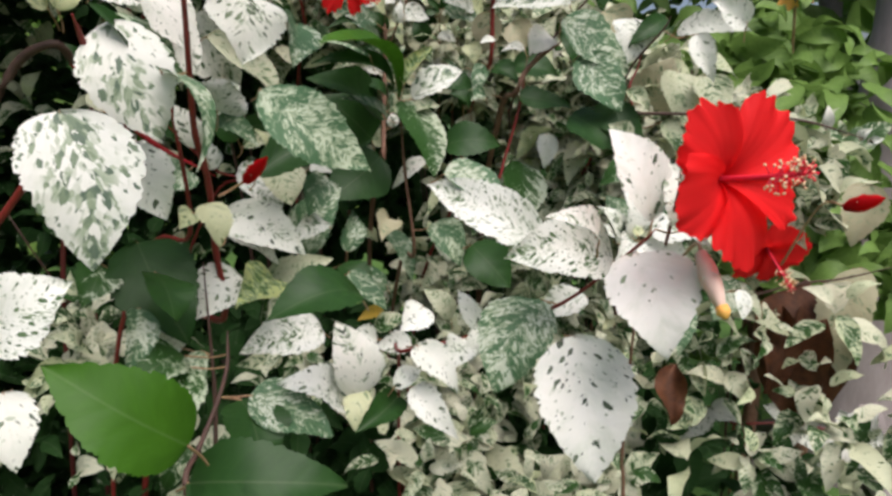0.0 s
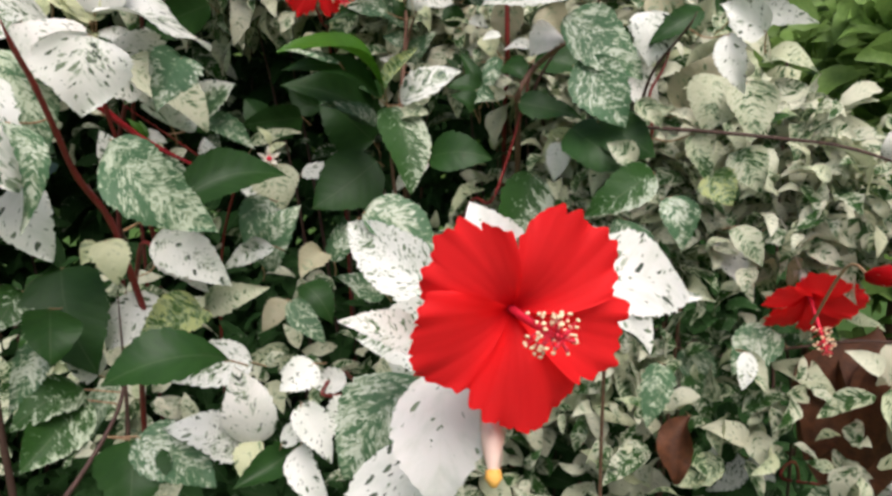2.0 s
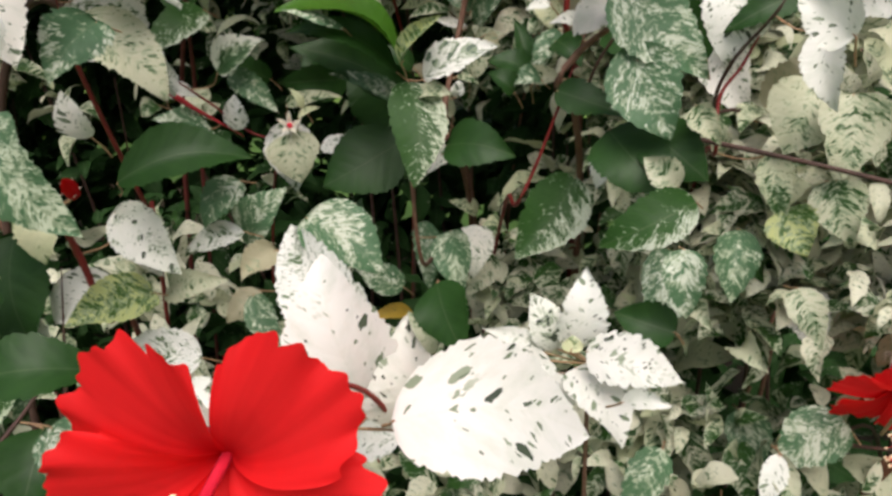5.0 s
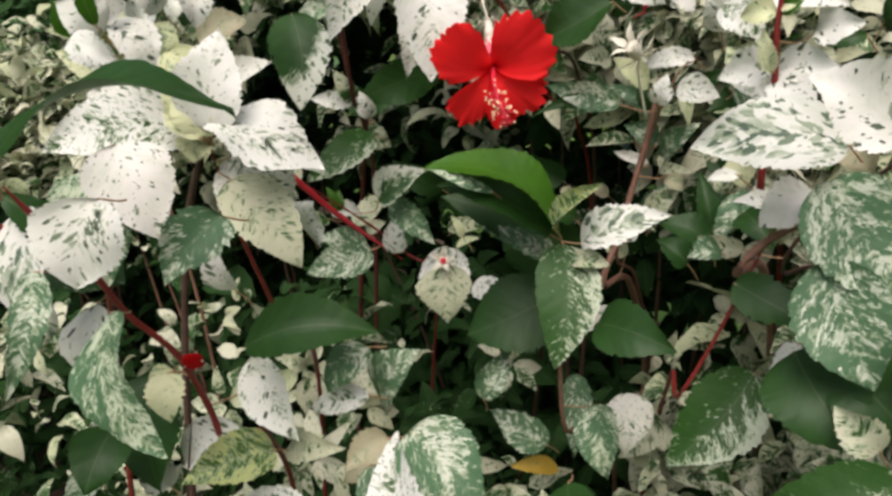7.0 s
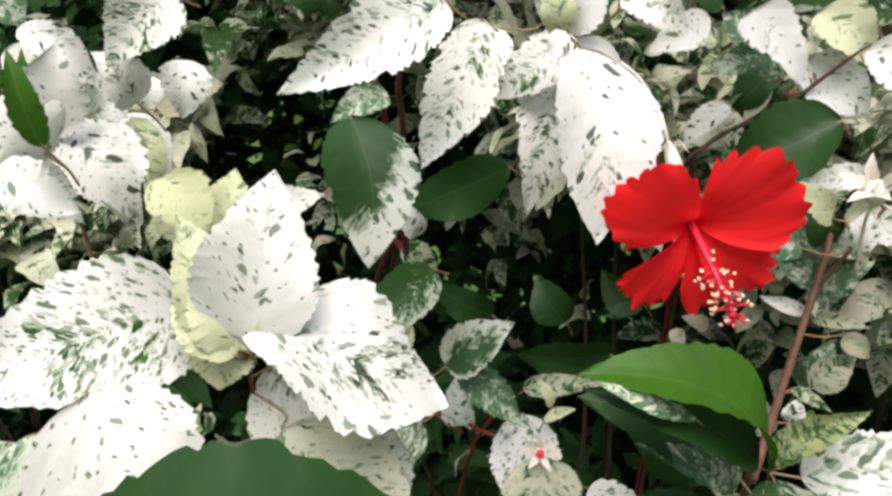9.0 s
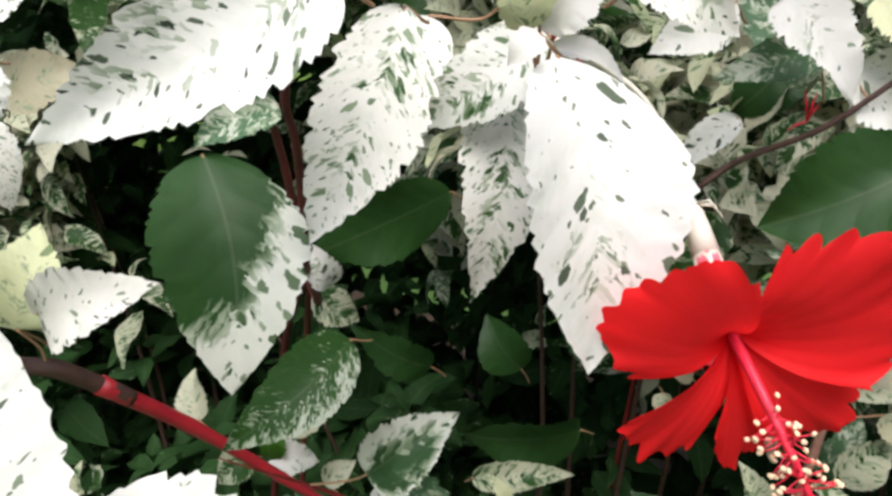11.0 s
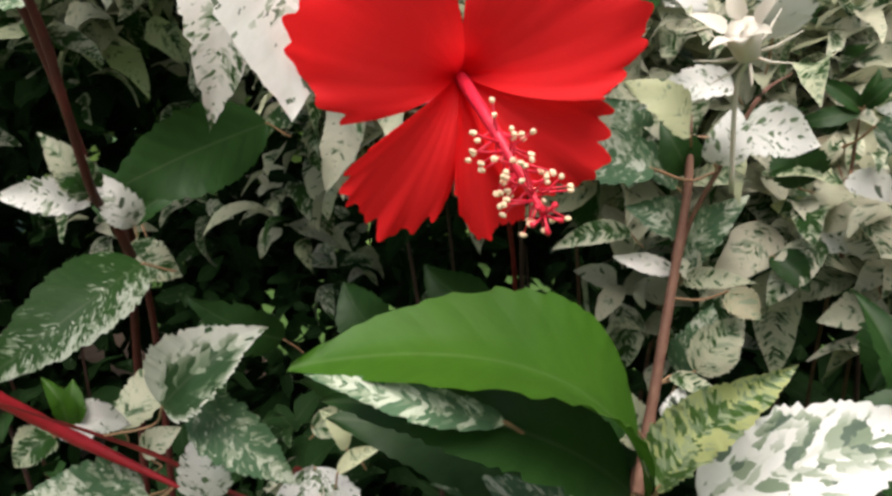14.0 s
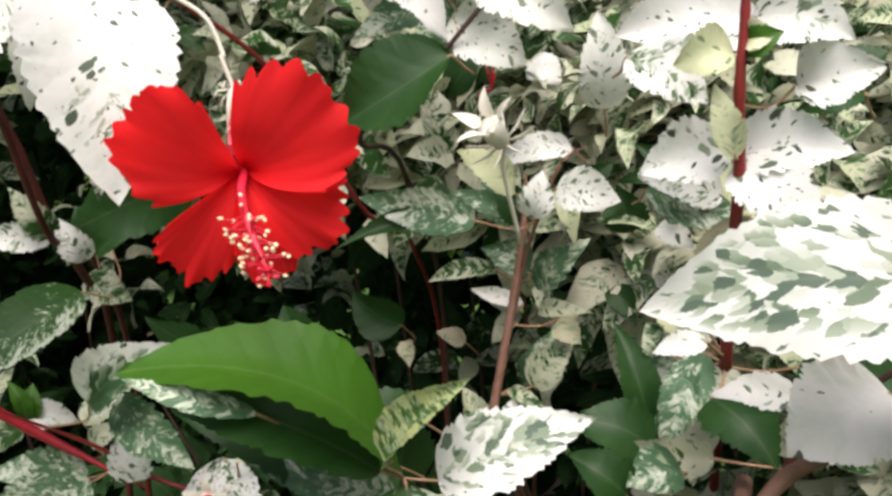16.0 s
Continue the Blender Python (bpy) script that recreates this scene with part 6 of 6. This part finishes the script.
leaf("A17", "g", (-0.0892, 0.9859, 1.2226), (-0.1729, 0.9628, 1.2342), (0.3, -0.7, 0.6), 0.0403)
leaf("A17", "g", (-0.1839, 0.9639, 1.2252), (-0.2152, 0.9464, 1.2324), (0.3, -0.8, 0.5), 0.0269)
leaf("A17", "g", (-0.1628, 1.0543, 1.1924), (-0.1906, 1.0397, 1.1492), (0.4, -0.8, 0.4), 0.0440)
leaf("A17", "u", (-0.12, 1.0421, 1.1752), (-0.0951, 1.0404, 1.1605), (0.3, -0.85, 0.4), 0.0269)
leaf("A12", "c", (-0.2122, 0.5873, 1.0559), (-0.2352, 0.5794, 1.0897), (0.75, -0.5, 0.43), 0.0300)
leaf("A12", "c", (-0.2088, 0.5892, 1.0565), (-0.2189, 0.6058, 1.0864), (0.75, -0.5, 0.43), 0.0210)
leaf("A12", "c", (-0.211, 0.5846, 1.0553), (-0.2351, 0.5696, 1.0746), (0.75, -0.3, 0.55), 0.0240)
leaf("A10", "o", (-0.362, 0.7565, 0.9684), (-0.3817, 0.7657, 0.9907), (0.5, -0.8, 0.2), 0.0203)
leaf("A10", "o", (-0.3693, 0.7971, 0.9198), (-0.3741, 0.7774, 0.9087), (0.4, -0.75, 0.4), 0.0246)
leaf("A10", "o", (-0.3967, 0.854, 0.8953), (-0.4053, 0.9022, 0.9275), (0.4, -0.85, 0.1), 0.0320)
leaf("A10", "w", (-0.3137, 0.6564, 1.0803), (-0.2643, 0.6668, 1.1043), (0.75, -0.5, 0.45), 0.0300)
leaf("A10", "c", (-0.3492, 0.6631, 1.0589), (-0.356, 0.6786, 1.1003), (0.75, -0.5, 0.45), 0.0340)
leaf("A10", "c", (-0.3568, 0.6603, 1.0601), (-0.3747, 0.6296, 1.0936), (0.75, -0.5, 0.45), 0.0360)
branch("A50", [(-0.670, 0.835, -0.02), (-0.690, 0.795, 0.6), (-0.720, 0.735, 0.952), (-0.7205, 0.7154, 1.0322), (-0.7326, 0.7057, 1.0842)], 0.0030, STEM_BROWN)
leaf("A50", "l", (-0.7208, 0.7033, 1.0704), (-0.7234, 0.6876, 1.1446), (0.72, -0.5, 0.45), 0.0239)
leaf("A50", "l", (-0.7394, 0.6554, 1.0907), (-0.7337, 0.6603, 1.1849), (0.72, -0.5, 0.45), 0.0422)
leaf("A50", "c", (-0.7349, 0.7164, 1.054), (-0.7379, 0.706, 1.1411), (0.72, -0.5, 0.45), 0.0540)
leaf("A50", "c", (-0.7246, 0.712, 1.0476), (-0.7425, 0.6364, 1.0733), (0.72, -0.5, 0.45), 0.0570)
leaf("A50", "w", (-0.7031, 0.7295, 1.0276), (-0.7165, 0.6585, 1.0222), (0.72, -0.5, 0.45), 0.0528)
leaf("A50", "w", (-0.6945, 0.7202, 1.0823), (-0.6531, 0.7493, 0.9934), (0.72, -0.5, 0.45), 0.0585)
leaf("A50", "s", (-0.7122, 0.7815, 1.0845), (-0.6779, 0.7988, 1.0059), (0.72, -0.5, 0.45), 0.0504)
leaf("A50", "b", (-0.7187, 0.8158, 1.0894), (-0.6796, 0.8719, 1.1196), (0.72, -0.5, 0.45), 0.0552)
leaf("A50", "w", (-0.7845, 0.6932, 1.1375), (-0.7517, 0.7444, 1.0969), (0.72, -0.5, 0.45), 0.0521)
leaf("A50", "s", (-0.7226, 0.8425, 1.1848), (-0.7388, 0.7831, 1.1366), (0.72, -0.5, 0.45), 0.0521)


# ---- buds and spent calyces ----
def calyx_pod(label, centre, face, size, red=False, stalk=()):
    """A calyx whose flower has dropped: cup, pointed teeth and thin bracts, on a stalk."""
    top = tagged(new("flower_calyx"), label, "calyx", "flower calyces")
    z = Vector(face).normalized()
    x = z.orthogonal().normalized()
    top.matrix_world = Matrix.Translation(centre) @ Matrix((x, z.cross(x), z)).transposed().to_4x4()
    v, f = tube([(0, 0, -size), (0, 0, -0.8 * size), (0, 0, -0.3 * size), (0, 0, 0), (0, 0, -0.1 * size)], [0.1 * size, 0.28 * size, 0.36 * size, 0.38 * size, 0.22 * size], 10)
    cup = part("cup", mesh_from("cup", v, f, [CALYX]), top)
    for k in range(5):
        v, f, uv = blade(0.95 * size, 0.42 * size, 0.1, 0.2, 0, 1, 0, k, rows=8, across=2, belly=0.25)
        ob = part("calyx_tooth", mesh_from("calyx_tooth", v, f, [CALYX], uv), top)
        ob.matrix_basis = pose(0, 0, 0, 0, 0, 72 * k) @ pose(0, 0.3 * size, -0.05 * size, 38, 0, 0)
    for k in range(8):
        v, f = tube([(0, 0.1 * size, 0), (0, 0.6 * size, 0.05 * size), (0, 1.15 * size, 0.3 * size)], [0.05 * size, 0.045 * size, 0.012 * size], 4)
        ob = part("bract", mesh_from("bract", v, f, [CALYX]), top)
        ob.matrix_basis = pose(0, 0, -0.85 * size, 0, 0, 45 * k + 11)
    if red:
        bm = bmesh.new()
        bmesh.ops.create_uvsphere(bm, u_segments=10, v_segments=7, radius=0.24 * size)
        me = bpy.data.meshes.new("seed_head")
        bm.to_mesh(me)
        bm.free()
        me.materials.append(COLUMN)
        part("seed_head", me, top, "small red centre")
    if stalk:
        inv = top.matrix_world.inverted()
        line = smooth_line([Vector((0, 0, -0.95 * size))] + [inv @ Vector(p) for p in stalk], 5)
        v, f = tube(line, [0.0011] * len(line), 6)
        part("flower_stalk", mesh_from("flower_stalk", v, f, [CALYX]), top)
    return top


def flower_bud(label, base, tip, wide, mat, tip_mat=None, stalk=()):
    """A rolled bud: twisted petals over a toothed calyx."""
    top = tagged(new("flower_bud"), label, "flower bud", "hibiscus buds")
    base, tip = Vector(base), Vector(tip)
    z = (tip - base).normalized()
    x = z.orthogonal().normalized()
    L = (tip - base).length
    top.matrix_world = Matrix.Translation(base) @ Matrix((x, z.cross(x), z)).transposed().to_4x4()
    verts, faces, n, m = [], [], 16, 10
    for i in range(n + 1):
        s = i / n
        r = wide / 2 * math.sin(math.pi * min(1, 0.12 + 0.88 * s) ** 0.9) ** 0.8 if s < 1 else 0.0003
        for k in range(m):
            a = 2 * math.pi * k / m + 1.6 * s
            q = max(0.0003, r) * (1 + 0.12 * math.cos(5 * (a - 3.2 * s)))
            verts.append((q * math.cos(a), q * math.sin(a), L * s))
    for i in range(n):
        for k in range(m):
            a, b = i * m + k, i * m + (k + 1) % m
            faces.append((a, b, b + m, a + m))
    part("rolled_petals", mesh_from("rolled_petals", verts, faces, [mat]), top)
    if tip_mat:
        v, f = tube([(0, 0, 0.84 * L), (0, 0, 0.93 * L), (0, 0, 1.02 * L)], [0.32 * wide, 0.36 * wide, 0.12 * wide], 9)
        part("bud_tip", mesh_from("bud_tip", v, f, [tip_mat]), top, "orange-yellow tip")
    for k in range(5):
        v, f, uv = blade(0.5 * L, 0.5 * wide, 0.12, 0.3, 0, 1, 0, k, rows=8, across=2)
        ob = part("calyx_tooth", mesh_from("calyx_tooth", v, f, [CALYX], uv), top)
        ob.matrix_basis = pose(0, 0, 0, 0, 0, 72 * k) @ pose(0, 0.22 * wide, 0, 74, 0, 0)
    if stalk:
        inv = top.matrix_world.inverted()
        line = smooth_line([Vector((0, 0, 0.002))] + [inv @ Vector(p) for p in stalk], 5)
        v, f = tube(line, [0.0012] * len(line), 6)
        part("flower_stalk", mesh_from("flower_stalk", v, f, [PETIOLE]), top)
    return top




def bract_tuft(key, node_point, tips, mat):
    """Short coloured bracts where leaf stalks leave a node."""
    top = BRANCHES[key][0]
    for tip in tips:
        a, b = Vector(node_point) - top.location, Vector(tip) - top.location
        v, f = tube([a, a.lerp(b, 0.5) + Vector((0, 0, 0.001)), b], [0.0006, 0.0008, 0.0002], 6)
        part("bract", mesh_from("bract", v, f, [mat]), top, "red bract")


PINK = plain_material("pale_pink_bud_skin", (0.74, 0.50, 0.42), (0.80, 0.66, 0.56), 60, 0.5, 0.2, 0.2)
ORANGE = plain_material("orange_bud_tip", (0.72, 0.30, 0.05), (0.80, 0.48, 0.12), 120, 0.6)
flower_bud("red rolled hibiscus bud beside a dark stem", (-0.152, 0.548, 0.912), (-0.128, 0.527, 0.932), 0.011, PETAL, None, ((-0.165, 0.552, 0.905), (-0.175, 0.55, 0.90)))
flower_bud("pale pink wilted bud with an orange tip under the red flower", (0.150, 0.388, 0.884), (0.157, 0.364, 0.853), 0.011, PINK, ORANGE, ((0.155, 0.41, 0.885), (0.16, 0.45, 0.87)))
flower_bud("red rolled hibiscus flower closing on a thin stalk", (0.371, 0.655, 0.874), (0.388, 0.622, 0.886), 0.015, PETAL, None, ((0.365, 0.69, 0.87), (0.36, 0.75, 0.80)))
calyx_pod("pale spent calyx with a red centre among small leaves", (-0.195, 0.815, 0.918), (0.5, -0.75, 0.5), 0.013, True, ((-0.22, 0.85, 0.90), (-0.25, 0.86, 0.885)))
calyx_pod("pale green spiky calyx on a red stem", (-0.047, 0.865, 1.131), (-0.1, -0.75, 0.55), 0.016, False, ((-0.05, 0.885, 1.11), (-0.052, 0.91, 1.07)))


def garden_flower(centre):
    top = tagged(new("garden_flower"), "small orange-yellow flower on the green shrub", "flower")
    top.matrix_world = look(centre, (0, 0, 1.0))
    for k in range(11):
        v, f, uv = blade(0.045, 0.02, 0.1, 0.2, 0, 3, 0.05, k, rows=8, across=2, belly=0.6)
        ob = part("petal", mesh_from("petal", v, f, [ORANGE], uv), top)
        ob.matrix_basis = pose(0, 0, 0, 15, 0, 360 * k / 11)
    v, f = tube([(0, 0, 0.0), (0.0, -0.1, 0.06), (0, -0.35, 0.2)], [0.003, 0.003, 0.004], 6)
    part("stalk", mesh_from("stalk", v, f, [PETIOLE]), top)


garden_flower((0.68, 1.48, 1.20))

bract_tuft("A13", (-0.2592, 0.7294, 1.187), ((-0.2587, 0.7236, 1.1902), (-0.2548, 0.7292, 1.1969), (-0.2521, 0.7325, 1.192), (-0.2508, 0.7338, 1.1865), (-0.2572, 0.7246, 1.18)), COLUMN)
bract_tuft("A17", (-0.1418, 1.0263, 1.1558), ((-0.1464, 1.0217, 1.1757), (-0.1397, 1.023, 1.1732), (-0.1503, 1.0185, 1.1492), (-0.1369, 1.0231, 1.1669)), COLUMN)
